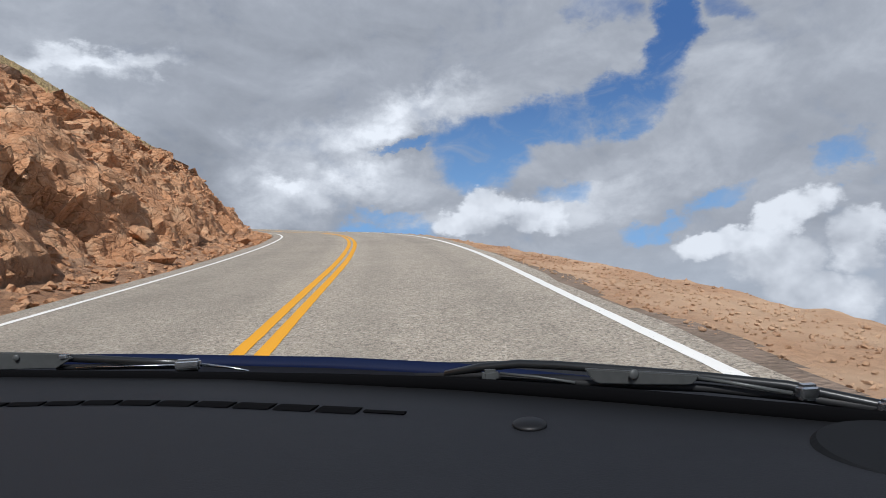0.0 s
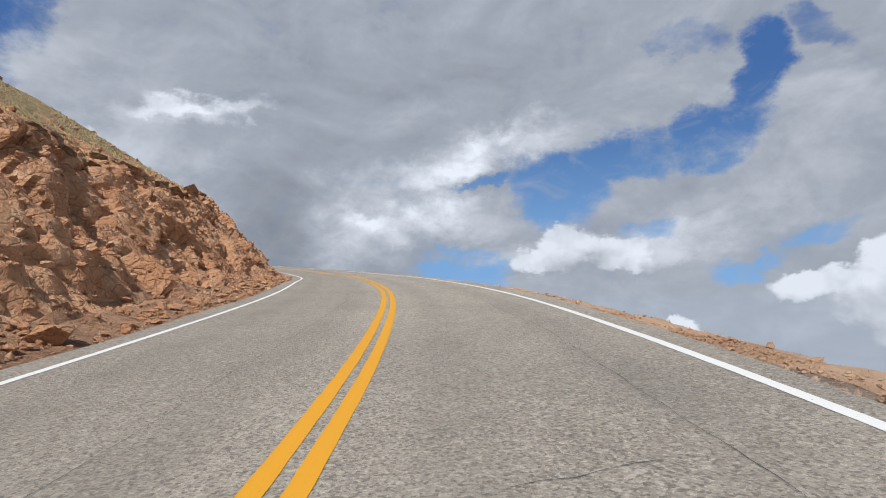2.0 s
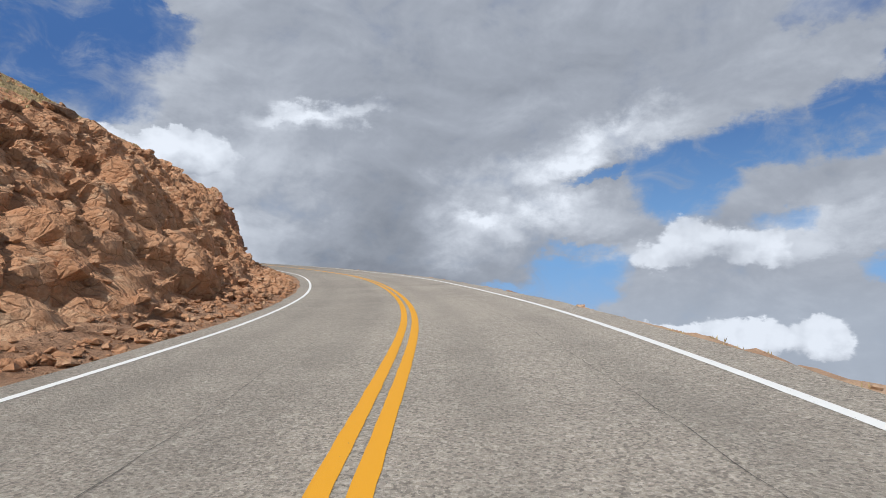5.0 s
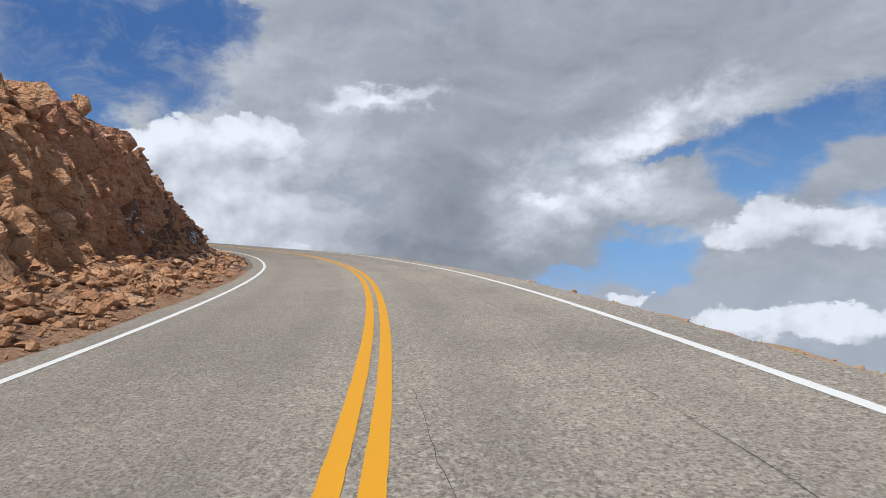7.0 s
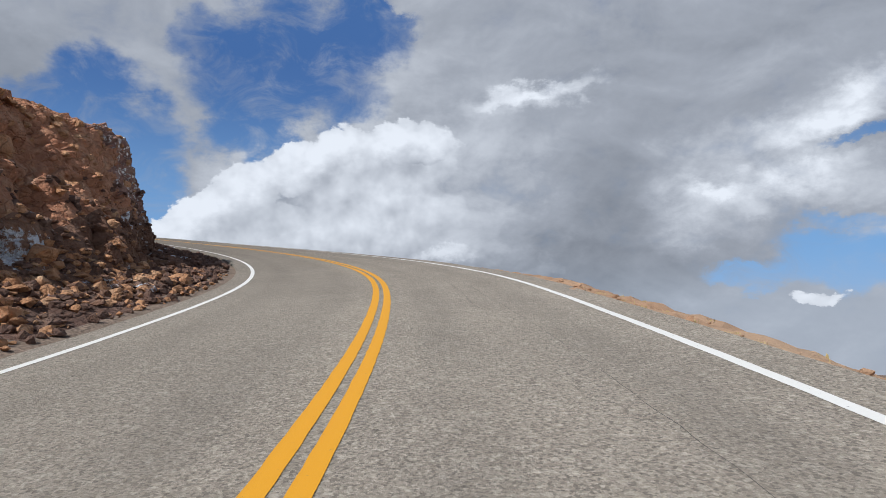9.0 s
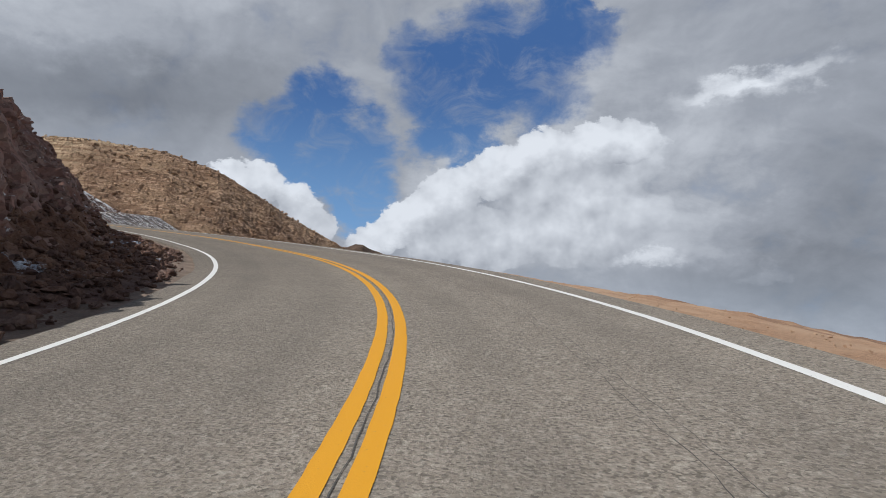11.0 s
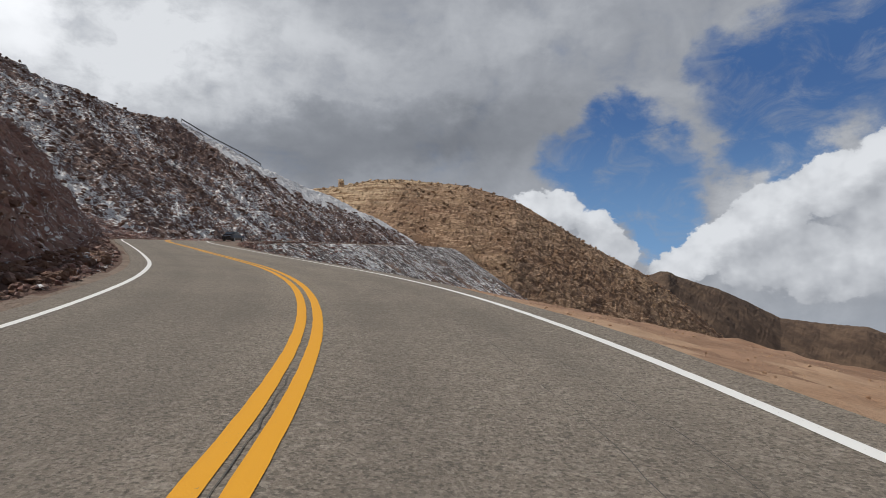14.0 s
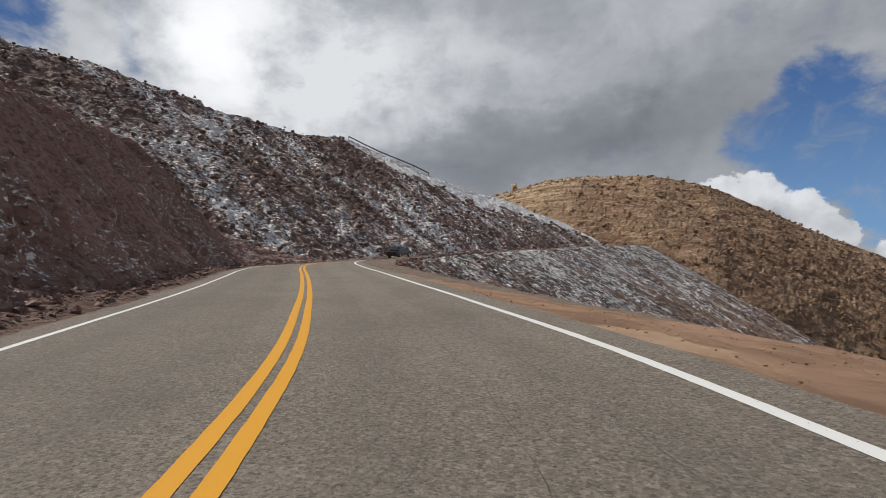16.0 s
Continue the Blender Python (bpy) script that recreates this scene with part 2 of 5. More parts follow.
def asphalt_colour(net):
    p = net.position()
    grain = net.noise(p, 26, 5, 0.85)
    stones = net.voronoi(p, 46, out="Color")
    chips = net.voronoi(p, 24, out="Color")
    base = net.mix(net.ramp(net.noise(p, 0.35, 5, 0.6), 0.35, 0.68), (0.385, 0.332, 0.268), (0.315, 0.272, 0.22))
    base = net.mix(net.ramp(net.noise(p, 3.0, 5, 0.7), 0.42, 0.7, 0.0, 0.4), base, (0.43, 0.378, 0.312))
    base = net.mix(net.ramp(grain, 0.47, 0.62, 0.0, 0.75), base, (0.60, 0.53, 0.44))
    base = net.mix(net.ramp(stones, 0.5, 0.85, 0.0, 0.7), base, (0.15, 0.132, 0.11))
    base = net.mix(net.ramp(chips, 0.72, 0.86, 0.0, 0.36), base, (0.70, 0.63, 0.53))
    base = net.mix(net.ramp(chips, 0.16, 0.06, 0.0, 0.42), base, (0.12, 0.106, 0.09))
    # darker, smoother wheel tracks
    lane = net.attr("lane")
    track = net.math("ADD", net.ramp(net.math("ABSOLUTE", net.math("SUBTRACT", net.math("ABSOLUTE", lane), 0.95)), 0.1, 0.5, 1, 0),
                     net.ramp(net.math("ABSOLUTE", net.math("SUBTRACT", net.math("ABSOLUTE", lane), 2.65)), 0.1, 0.5, 1, 0))
    track = net.math("MULTIPLY", track, net.ramp(net.noise(p, 0.6, 4), 0.3, 0.7, 0.1, 0.34))
    base = net.mix(track, base, (0.215, 0.19, 0.158))
    # the downhill lane is the more worn and darker one
    base = net.mix(net.ramp(lane, -0.4, -1.6, 0.0, 0.22), base, (0.20, 0.178, 0.15))
    # dark patches, then cloud shade painted on a browner pavement past the cliff
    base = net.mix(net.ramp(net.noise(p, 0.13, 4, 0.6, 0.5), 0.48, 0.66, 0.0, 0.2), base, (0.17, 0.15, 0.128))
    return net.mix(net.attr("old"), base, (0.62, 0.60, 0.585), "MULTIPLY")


ASPHALT = surface("worn asphalt", asphalt_colour, 0.82, lambda t: t.bump(t.math("ADD", t.noise(t.position(), 30, 5, 0.85), t.math("MULTIPLY", t.voronoi(t.position(), 28), 0.7)), 0.8, 0.02), spec=0.25)


def paint(name, colour, worn):
    return surface(name, lambda t: t.mix(t.ramp(t.noise(t.position(), 26, 6, 0.75), worn, worn + 0.08), colour, (0.17, 0.16, 0.145)), 0.7,
                   lambda t: t.bump(t.noise(t.position(), 55, 3, 0.8), 0.4, 0.006))


YELLOW = paint("yellow road paint", (0.72, 0.335, 0.016), 0.64)
WHITE = paint("white road paint", (0.78, 0.765, 0.73), 0.62)
TAR = surface("crack", lambda t: t.mix(t.noise(t.position(), 12, 4), (0.07, 0.064, 0.058), (0.15, 0.138, 0.122)), 0.9)


# ---- numeric noise ----
def hash3(i, j, k, seed):
    h = (i * 374761393 + j * 668265263 + k * 2147483647 + seed * 1274126177) & 0xFFFFFFFF
    h = ((h ^ (h >> 13)) * 1274126177) & 0xFFFFFFFF
    h = ((h ^ (h >> 16)) * 2246822519) & 0xFFFFFFFF
    return ((h ^ (h >> 13)) & 0xFFFFFF) / float(0xFFFFFF)


def value_noise(p, seed=0):
    i = np.floor(p).astype(np.int64)
    f = p - i
    f = f * f * (3 - 2 * f)
    out = 0
    for a in (0, 1):
        for b in (0, 1):
            for c in (0, 1):
                w = (f[:, 0] if a else 1 - f[:, 0]) * (f[:, 1] if b else 1 - f[:, 1]) * (f[:, 2] if c else 1 - f[:, 2])
                out = out + w * hash3(i[:, 0] + a, i[:, 1] + b, i[:, 2] + c, seed)
    return out - 0.5


def fbm(p, octaves=4, gain=0.5, seed=0):
    out, amp = 0, 1.0
    for o in range(octaves):
        out = out + amp * value_noise(p * 2.03 ** o, seed + o)
        amp *= gain
    return out


def blocks(p, seed=0):
    """Broken rock: every cell of a jittered lattice is a facet with its own height and tilt, with cracks between."""
    i = np.floor(p).astype(np.int64)
    best = np.full(len(p), 9.0)
    second = np.full(len(p), 9.0)
    height = np.zeros(len(p))
    for a in (-1, 0, 1):
        for b in (-1, 0, 1):
            for c in (-1, 0, 1):
                q = i + (a, b, c)
                o = np.stack([hash3(q[:, 0], q[:, 1], q[:, 2], seed + m) for m in range(3)], 1)
                v = p - q - o
                d = np.sqrt((v * v).sum(1))
                tilt = np.stack([hash3(q[:, 0], q[:, 1], q[:, 2], seed + 5 + m) - 0.5 for m in range(3)], 1)
                h = hash3(q[:, 0], q[:, 1], q[:, 2], seed + 9) + 1.5 * (v * tilt).sum(1)
                near = d < best
                second = np.where(near, best, np.minimum(second, d))
                height = np.where(near, h, height)
                best = np.where(near, d, best)
    return height - 0.5 - 0.32 * np.exp(-(second - best) * 12)


# ---- the road's line ----
KNOTS = [(-26.00, -64.00, -8.20), (-14.20, -33.40, -4.90), (-7.60, -16.40, -3.00), (-4.70, -8.97, -2.25), (-1.70, -0.94, -1.41), (1.40, 7.74, -0.47), (4.66, 17.05, 0.52), (7.66, 27.07, 1.52), (10.04, 37.83, 2.50), (11.50, 49.34, 3.45), (12.59, 61.20, 4.32), (12.56, 72.83, 5.22), (11.59, 83.89, 6.19), (9.85, 94.17, 7.11), (7.34, 103.56, 7.96), (4.19, 111.83, 8.81), (-0.05, 118.79, 9.62), (-5.19, 124.50, 10.41), (-11.10, 128.99, 11.21), (-17.70, 132.22, 12.01), (-24.76, 134.35, 12.84), (-32.25, 135.49, 13.63), (-40.11, 135.82, 14.41), (-48.28, 135.93, 15.22), (-56.68, 135.91, 16.09), (-65.32, 135.84, 16.98), (-74.20, 136.22, 17.87), (-83.29, 137.68, 18.76),
         (-92.56, 140.50, 19.70), (-102.00, 144.80, 20.70), (-114.50, 154.00, 22.50), (-133.00, 168.50, 25.00), (-153.00, 186.00, 27.70), (-173.00, 204.50, 30.60), (-190.00, 222.50, 33.00), (-209.00, 240.00, 35.20), (-233.00, 251.00, 37.50), (-262.00, 254.00, 40.00), (-295.00, 250.00, 42.50)]
K = np.array(KNOTS)
FIRST = 4


def curve(A, x):
    i = np.clip(x.astype(int), 0, len(A) - 2)
    u = (x - i)[:, None]
    a, b, c, d = A[np.clip(i - 1, 0, None)], A[i], A[i + 1], A[np.clip(i + 2, None, len(A) - 1)]
    return 0.5 * (2 * b + (c - a) * u + (2 * a - 5 * b + 4 * c - d) * u * u + (3 * b - a - 3 * c + d) * u ** 3)


_x = np.linspace(0, len(K) - 1, 6000)
_c = curve(K, _x)
_s = np.concatenate([[0], np.cumsum(np.linalg.norm(np.diff(_c[:, :2], axis=0), axis=1))])
_s -= np.interp(FIRST, _x, _s)
S0, S1 = float(_s[0]), float(_s[-1])
BANK_V = [0.036, 0.036, 0.036, 0.030, 0.027, 0.025, 0.030, 0.021, 0.013, 0.012, 0.021, 0.029, 0.027, 0.021, 0.025, 0.032, 0.034, 0.031, 0.032, 0.035, 0.032, 0.033, 0.035, 0.038, 0.041, 0.043, 0.044, 0.044, 0.044, 0.035, 0.029, 0.024, 0.019, 0.014, 0.010, 0.005, 0.000, 0.000, 0.000]      # cross fall at the knots


def road(s):
    """Centre of the road, its unit direction and its unit right-hand side (level), and its cross fall, at s metres along."""
    s = np.asarray(s, float)
    c = np.stack([np.interp(s, _s, _c[:, k]) for k in range(3)], 1)
    a = np.stack([np.interp(s + 0.6, _s, _c[:, k]) for k in range(2)], 1) - np.stack([np.interp(s - 0.6, _s, _c[:, k]) for k in range(2)], 1)
    a /= np.linalg.norm(a, axis=1)[:, None] + 1e-9
    return c, a, np.stack([a[:, 1], -a[:, 0]], 1), np.interp(np.interp(s, _s, _x), np.arange(len(K)), BANK_V)


def on_road(s, d, lift=0.0):
    """World points d metres to the right of the centre line, on the road's plane plus lift."""
    c, a, r, b = road(s)
    d = np.broadcast_to(d, c[:, 0].shape)
    return np.stack([c[:, 0] + r[:, 0] * d, c[:, 1] + r[:, 1] * d, c[:, 2] + np.clip(d, -9, 9) * b + lift], 1)


LANE = 3.61


# ---- mesh helpers ----
def grid_mesh(name, P, materials, index=None, smooth=False, flip=False):
    """A mesh from an array of points (rows, columns, 3)."""
    n, m = P.shape[:2]
    i = (np.arange(n - 1)[:, None] * m + np.arange(m - 1)).ravel()
    f = np.stack([i, i + 1, i + m + 1, i + m], 1)
    if flip:
        f = f[:, ::-1]
    me = bpy.data.meshes.new(name)
    me.from_pydata(P.reshape(-1, 3).tolist(), [], f.tolist())
    for mt in materials:
        me.materials.append(mt)
    if index is not None:
        me.polygons.foreach_set("material_index", np.ascontiguousarray(index, dtype=np.int32).ravel())
    me.polygons.foreach_set("use_smooth", [smooth] * len(me.polygons))
    me.update()
    return me


def part(name, bm, mat, parent=None, label="", smooth=False):
    me = bpy.data.meshes.new(name)
    bm.to_mesh(me)
    bm.free()
    me.materials.append(mat)
    if smooth:
        me.polygons.foreach_set("use_smooth", [True] * len(me.polygons))
    ob = new(name, me)
    if parent is not None:
        ob.parent = parent
    return tagged(ob, label)


def ribbon(name, s0, s1, d0, d1, lift, mat, step=0.5, thick=0.0, ragged=0.0, seed=0):
    """A strip of paint along the road."""
    s = np.arange(s0, s1 + step / 2, step)
    e0, e1 = np.full(len(s), d0), np.full(len(s), d1)
    if ragged:
        rng = np.random.RandomState(seed)
        e0, e1 = e0 + rng.uniform(-ragged, ragged, len(s)), e1 + rng.uniform(-ragged, ragged, len(s))
    P = np.stack([on_road(s, e0, lift), on_road(s, e1, lift)], 1)
    return new(name, grid_mesh(name, P, [mat]))


# ---- road ----
s_r = np.arange(S0 + 2, S1 - 2, 0.5)
edge_l = -LANE - 0.55 + 0.10 * fbm(np.stack([s_r * 0.35, 0 * s_r, 0 * s_r], 1), 3, seed=3)
edge_r = LANE + np.interp(s_r, [0, 20, 40, 60, 95, 115, 140, 400], [0.3, 0.35, 0.7, 0.8, 0.8, 0.75, 0.6, 0.6]) + 0.12 * fbm(np.stack([s_r * 0.4, 0 * s_r + 7, 0 * s_r], 1), 3, seed=4)
cols = [edge_l] + [np.full(len(s_r), d) for d in np.arange(-3.6, 3.61, 0.6)] + [edge_r]
Pr = np.stack([on_road(s_r, d) for d in cols], 1)
Pr = np.concatenate([Pr[:, :1] - (0, 0, 0.12), Pr, Pr[:, -1:] - (0, 0, 0.12)], 1)
me = grid_mesh("road", Pr, [ASPHALT])
lane = me.attributes.new("lane", "FLOAT", "POINT")
lane.data.foreach_set("value", np.stack([cols[0]] + cols + [cols[-1]], 1).ravel().astype(np.float32))
# old is the weight of the cloud shade painted on past the cliff
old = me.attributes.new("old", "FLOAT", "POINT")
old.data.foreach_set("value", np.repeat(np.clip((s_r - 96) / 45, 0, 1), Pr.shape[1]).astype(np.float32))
tagged(new("road", me), "worn grey asphalt mountain road, two lanes", "road", kind="structure")
for nm, d, w, mt, text in (("left_edge_line", -LANE, 0.06, WHITE, "solid white edge line on the asphalt"), ("right_edge_line", LANE, 0.07, WHITE, "solid white edge line on the asphalt"),
                           ("centre_line_left", -0.117, 0.071, YELLOW, "solid yellow centre line on the asphalt"), ("centre_line_right", 0.117, 0.071, YELLOW, "solid yellow centre line on the asphalt")):
    tagged(ribbon(nm, S0 + 3, S1 - 3, d - w, d + w, 0.005, mt, 0.2, ragged=0.004, seed=len(nm)), text, "road marking", kind="structure")

# ---- the bank on the inner side ----
T_S = [-60, 0, 22, 41, 55, 70, 84, 94, 104, 114, 125, 135, 148, 165, 185, 205, 215, 224, 236, 260]
T_TOE = [5.8, 5.8, 5.8, 5.9, 5.8, 5.9, 6.2, 7.2, 7.3, 7.1, 7.3, 7.0, 6.2, 6.0, 6.0, 6.0, 6.0, 6.2, 6.2, 6.2]
T_DC = [12.02, 12.05, 11.53, 10.21, 10.23, 11.22, 12.71, 9.84, 9.80, 9.94, 8.03, 9.69, 9.42, 12.55, 14.18, 13.74, 15.55, 12.69, 10.51, 10.33]
T_HC = [6.99, 6.98, 6.51, 4.90, 4.96, 6.11, 7.08, 5.50, 5.59, 5.59, 5.24, 4.44, 4.46, 7.22, 8.99, 9.61, 5.16, 2.51, 0.20, 0.60]
T_UP = [0.30, 0.30, 0.40, 0.68, 0.73, 0.58, 0.67, 0.23, 0.22, 0.22, 0.22, 0.36, 0.34, 0.31, 0.30, 0.28, 0.25, 0.36, 0.31, 0.52]
T_AP = [0.3, 0.35, 0.35, 0.35, 0.35, 0.4, 0.6, 0.95, 1.0, 0.8, 0.5, 0.4, 0.3, 0.3, 0.3, 0.3, 0.3, 0.3, 0.3, 0.3]
UP_LEN = 30.0


def bank_point(s, t):
    """Distance to the left of the centre line and height over the road: t from 0 to 1 verge, 1 to 2 cut face, 2 to 3 hill above."""
    s, t = np.asarray(s, float), np.asarray(t, float)
    toe, dc, hc, up, ap = (np.interp(s, T_S, v) for v in (T_TOE, T_DC, T_HC, T_UP, T_AP))
    e = LANE + 0.5
    a, b, c = np.clip(t, 0, 1), np.clip(t - 1, 0, 1), np.clip(t - 2, 0, 1)
    d = e + (toe - e) * a + (dc - toe) * (b ** 0.85) + UP_LEN * c ** 1.4
    bend = b + 0.10 * np.sin(b * math.pi)
    h = -0.06 + ap * a ** 1.6 + (hc - ap) * bend + up * UP_LEN * c ** 1.4 * (1 - 0.25 * c)
    return d, h


ROUGH_S = [-60, 85, 100, 128, 150, 165, 260]
ROUGH_V = [0.75, 0.75, 0.9, 0.9, 0.75, 0.65, 0.65]
s_b = np.concatenate([np.arange(-45, -2, 0.5), np.arange(-2, 170, 0.17), np.arange(170, 262, 0.3)])
t_b = np.concatenate([np.linspace(0, 1, 13)[:-1], np.linspace(1, 2, 50)[:-1], 2 + np.linspace(0, 1, 34)])
SS, TT = np.meshgrid(s_b, t_b, indexing="ij")
dd, hh = bank_point(SS.ravel(), TT.ravel())
base = on_road(SS.ravel(), -dd)
base[:, 2] = on_road(SS.ravel(), np.full(SS.size, -4.2))[:, 2] + hh
c_, a_, r_, b_ = road(SS.ravel())
out = np.stack([r_[:, 0] * 0.75, r_[:, 1] * 0.75, np.full(len(r_), 0.66)], 1)
face = np.clip((TT.ravel() - 0.75) / 0.3, 0, 1) * np.clip((2.12 + 0.45 * np.clip((SS.ravel() - 88) / 10, 0, 1) - TT.ravel()) / 0.15, 0, 1)
amp = face * np.interp(SS.ravel(), ROUGH_S, ROUGH_V)
warp = base + 0.5 * np.stack([fbm(base * 0.7, 3, seed=k) for k in (11, 12, 13)], 1)
patchy = np.clip(0.55 + 2.2 * fbm(base * 0.3, 3, seed=24), 0.15, 1.1)
tall = np.clip((SS.ravel() - 84) / 12, 0, 1)[:, None]                     # the cliff breaks in upright slabs
rel = (0.95 - 0.5 * tall[:, 0]) * blocks(warp * (np.array((0.32, 0.32, 0.45)) * (1 - tall) + np.array((0.42, 0.42, 0.22)) * tall), 1) + 0.42 * blocks(warp * (np.array((0.72, 0.72, 1.1)) * (1 - tall) + np.array((0.95, 0.95, 0.5)) * tall), 2)
rel = (rel + (1 - 0.1 * tall[:, 0]) * patchy * (0.20 * blocks(warp * (1.6, 1.6, 2.6), 3) + 0.10 * blocks(warp * (3.6, 3.6, 5.2), 4))) * amp
rel += 0.22 * blocks(base * 2.1, 5) * np.clip(TT.ravel() * 1.3 - 0.15, 0, 1) * np.clip(1.25 - TT.ravel(), 0, 1)
rel += (0.9 * fbm(base * 0.13, 3, seed=20) * face + 0.10 * fbm(base * 1.6, 4, seed=21) * np.clip(TT.ravel() * 1.2, 0, 1) + 0.7 * fbm(base * 0.22, 4, seed=22) * np.clip(TT.ravel() - 2, 0, 1) ** 0.5)
Pb = (base + out * rel[:, None]).reshape(len(s_b), len(t_b), 3)
mid_s, mid_t = SS[:-1, :-1] + 0.08, TT[:-1, :-1] + 0.0
jag = 0.28 * fbm(np.stack([mid_s.ravel() * 0.5, mid_t.ravel() * 6, 0 * mid_s.ravel()], 1), 3, seed=30).reshape(mid_s.shape)
idx = np.where(mid_t + jag < 0.95, 0, np.where(mid_t + jag * 0.6 < 2.10 + 0.35 * np.clip((30 - mid_s) / 12, 0, 1) + 0.45 * np.clip((mid_s - 88) / 10, 0, 1), 1, 2))
late = mid_s + 9 * jag > np.where(mid_t < 1, 102, np.where(mid_t > 2, 140, 122))
idx = np.where(late & (idx == 1), 3, np.where(late & (idx == 2), 4, idx))
# verge below the cliff: dark rubble with part of its shade painted in
idx = np.where(late & (idx == 0), np.where(mid_t > 0.7, 3, np.where(mid_t + 0.6 * jag > 0.14, 8, 5)), idx)
idx = np.where((idx == 1) & (mid_s + 14 * jag > 92), 7, idx)
idx = np.where((mid_s > 96) & (mid_s < 152) & (mid_t > 0.45) & (mid_t + jag < 1.12), 6, idx)
tagged(new("bank", grid_mesh("bank", Pb, [VERGE, ROCK, GRASS_SOIL, BROWN, SCREE, DARK_DIRT, SNOW_RUBBLE, RED_ROCK, DARK_RUBBLE], idx, flip=True)), "broken red-brown granite road cut under dry turf", "rock bank", kind="structure")

# ---- the shoulder on the outer side ----
R_S = [-60, 0, 8, 12, 18, 25, 32, 45, 100, 112, 119, 124, 130, 140, 150, 175, 200, 225, 400]
R_W = [9, 8.2, 7.2, 6.6, 5.8, 4.95, 4.6, 4.5, 4.5, 4.75, 6.2, 7.6, 9.0, 10, 10, 9, 7.5, 6.6, 6.2]      # where the ground falls away
R_FALL = [0.1, 0.1, 0.1, 0.1, 0.1, 0.1, 0.08, 0.06, 0.06, 0.08, 0.1, 0.11, 0.11, 0.11, 0.12, 0.12, 0.1, 0.08, 0.08]


def shoulder_height(s, d):
    """Height over the road's right edge, d metres right of the centre line."""
    w, fall = np.interp(s, R_S, R_W), np.interp(s, R_S, R_FALL)
    e = LANE + 0.6
    x = d - w
    over = np.where(x > 0, 0.66 * (np.sqrt(x * x + 1.0) - 1.0), 0.0)
    return -0.05 - fall * np.clip(d - e, 0, w - e) - over


s_w = np.arange(-45, S1 - 3, 0.35)
u_w = np.concatenate([np.linspace(0, 1, 30)[:-1], 1 + np.linspace(0, 1, 85) ** 1.15])
SW, UW = np.meshgrid(s_w, u_w, indexing="ij")
sw, uw = SW.ravel(), UW.ravel()
w_ = np.interp(sw, R_S, R_W)
e_ = LANE + 0.35
reach = np.interp(sw, [-60, 190, 215, 240, 400], [26, 26, 34, 75, 85])
dw = np.where(uw < 1, e_ + (w_ - e_) * uw, w_ + reach * (uw - 1))
Pw = on_road(sw, dw)
Pw[:, 2] = on_road(sw, np.full(len(sw), 4.4))[:, 2] + shoulder_height(sw, dw)
lump = np.clip((uw - 0.08) * 6, 0, 1)
Pw[:, 2] += lump * (0.10 * fbm(Pw * 1.3, 4, seed=40) + 0.09 * blocks(Pw * 1.7, 41) * np.clip((uw - 0.85) * 4, 0.03, 1)) + np.clip(uw - 1, 0, 1) * 1.0 * fbm(Pw * 0.25, 4, seed=42) + np.clip(uw - 1, 0, 0.5) * 0.9 * blocks(Pw * 0.55, 43)
Pw = Pw.reshape(len(s_w), len(u_w), 3)
far_fill = SW[:-1, :-1] + 16 * fbm(np.stack([sw * 0.25, uw * 14, 0 * sw], 1), 4, 0.65, seed=46).reshape(SW.shape)[:-1, :-1] > 212
low = UW[:-1, :-1] + 0.34 * fbm(np.stack([sw * 0.2, uw * 9, 0 * sw], 1), 5, 0.7, seed=44).reshape(SW.shape)[:-1, :-1] > np.interp(SW[:-1, :-1], [212, 225, 245, 300], [1.03, 1.08, 1.16, 1.25])
idx = np.where(far_fill & (UW[:-1, :-1] > 0.9), np.where(low, 3, 1), np.where((SW[:-1, :-1] + 20 * (UW[:-1, :-1] - 0.5) > 178) | (dw.reshape(SW.shape)[:-1, :-1] < e_ + 0.12 + 0.6 * fbm(np.stack([sw * 0.8, 0 * sw, 0 * sw], 1), 3, seed=45).reshape(SW.shape)[:-1, :-1]), 2, 0))
idx = np.where((idx == 0) & (SW[:-1, :-1] + 30 * (UW[:-1, :-1] - 0.5) + 34 * fbm(np.stack([sw * 0.3, uw * 5, 0 * sw], 1), 4, 0.65, seed=47).reshape(SW.shape)[:-1, :-1] > 146), 4, idx)
tagged(new("shoulder", grid_mesh("shoulder", Pw, [DIRT, ICE, DARK_DIRT, FILL, BROWN_DIRT], idx)), "bare tan gravel shoulder with an icy fill slope farther on", "road shoulder", kind="structure")


# ---- the mountain ----
def spaced(a, b, step, far):
    left, right, k = [], [], step
    x = a
    while x > -far:
        k *= 1.16
        x -= k
        left.append(x)
    x, k = b, step
    while x < far:
        k *= 1.16
        x += k
        right.append(x)
    return np.array(left[::-1] + list(np.arange(a, b + 0.1, step)) + right)


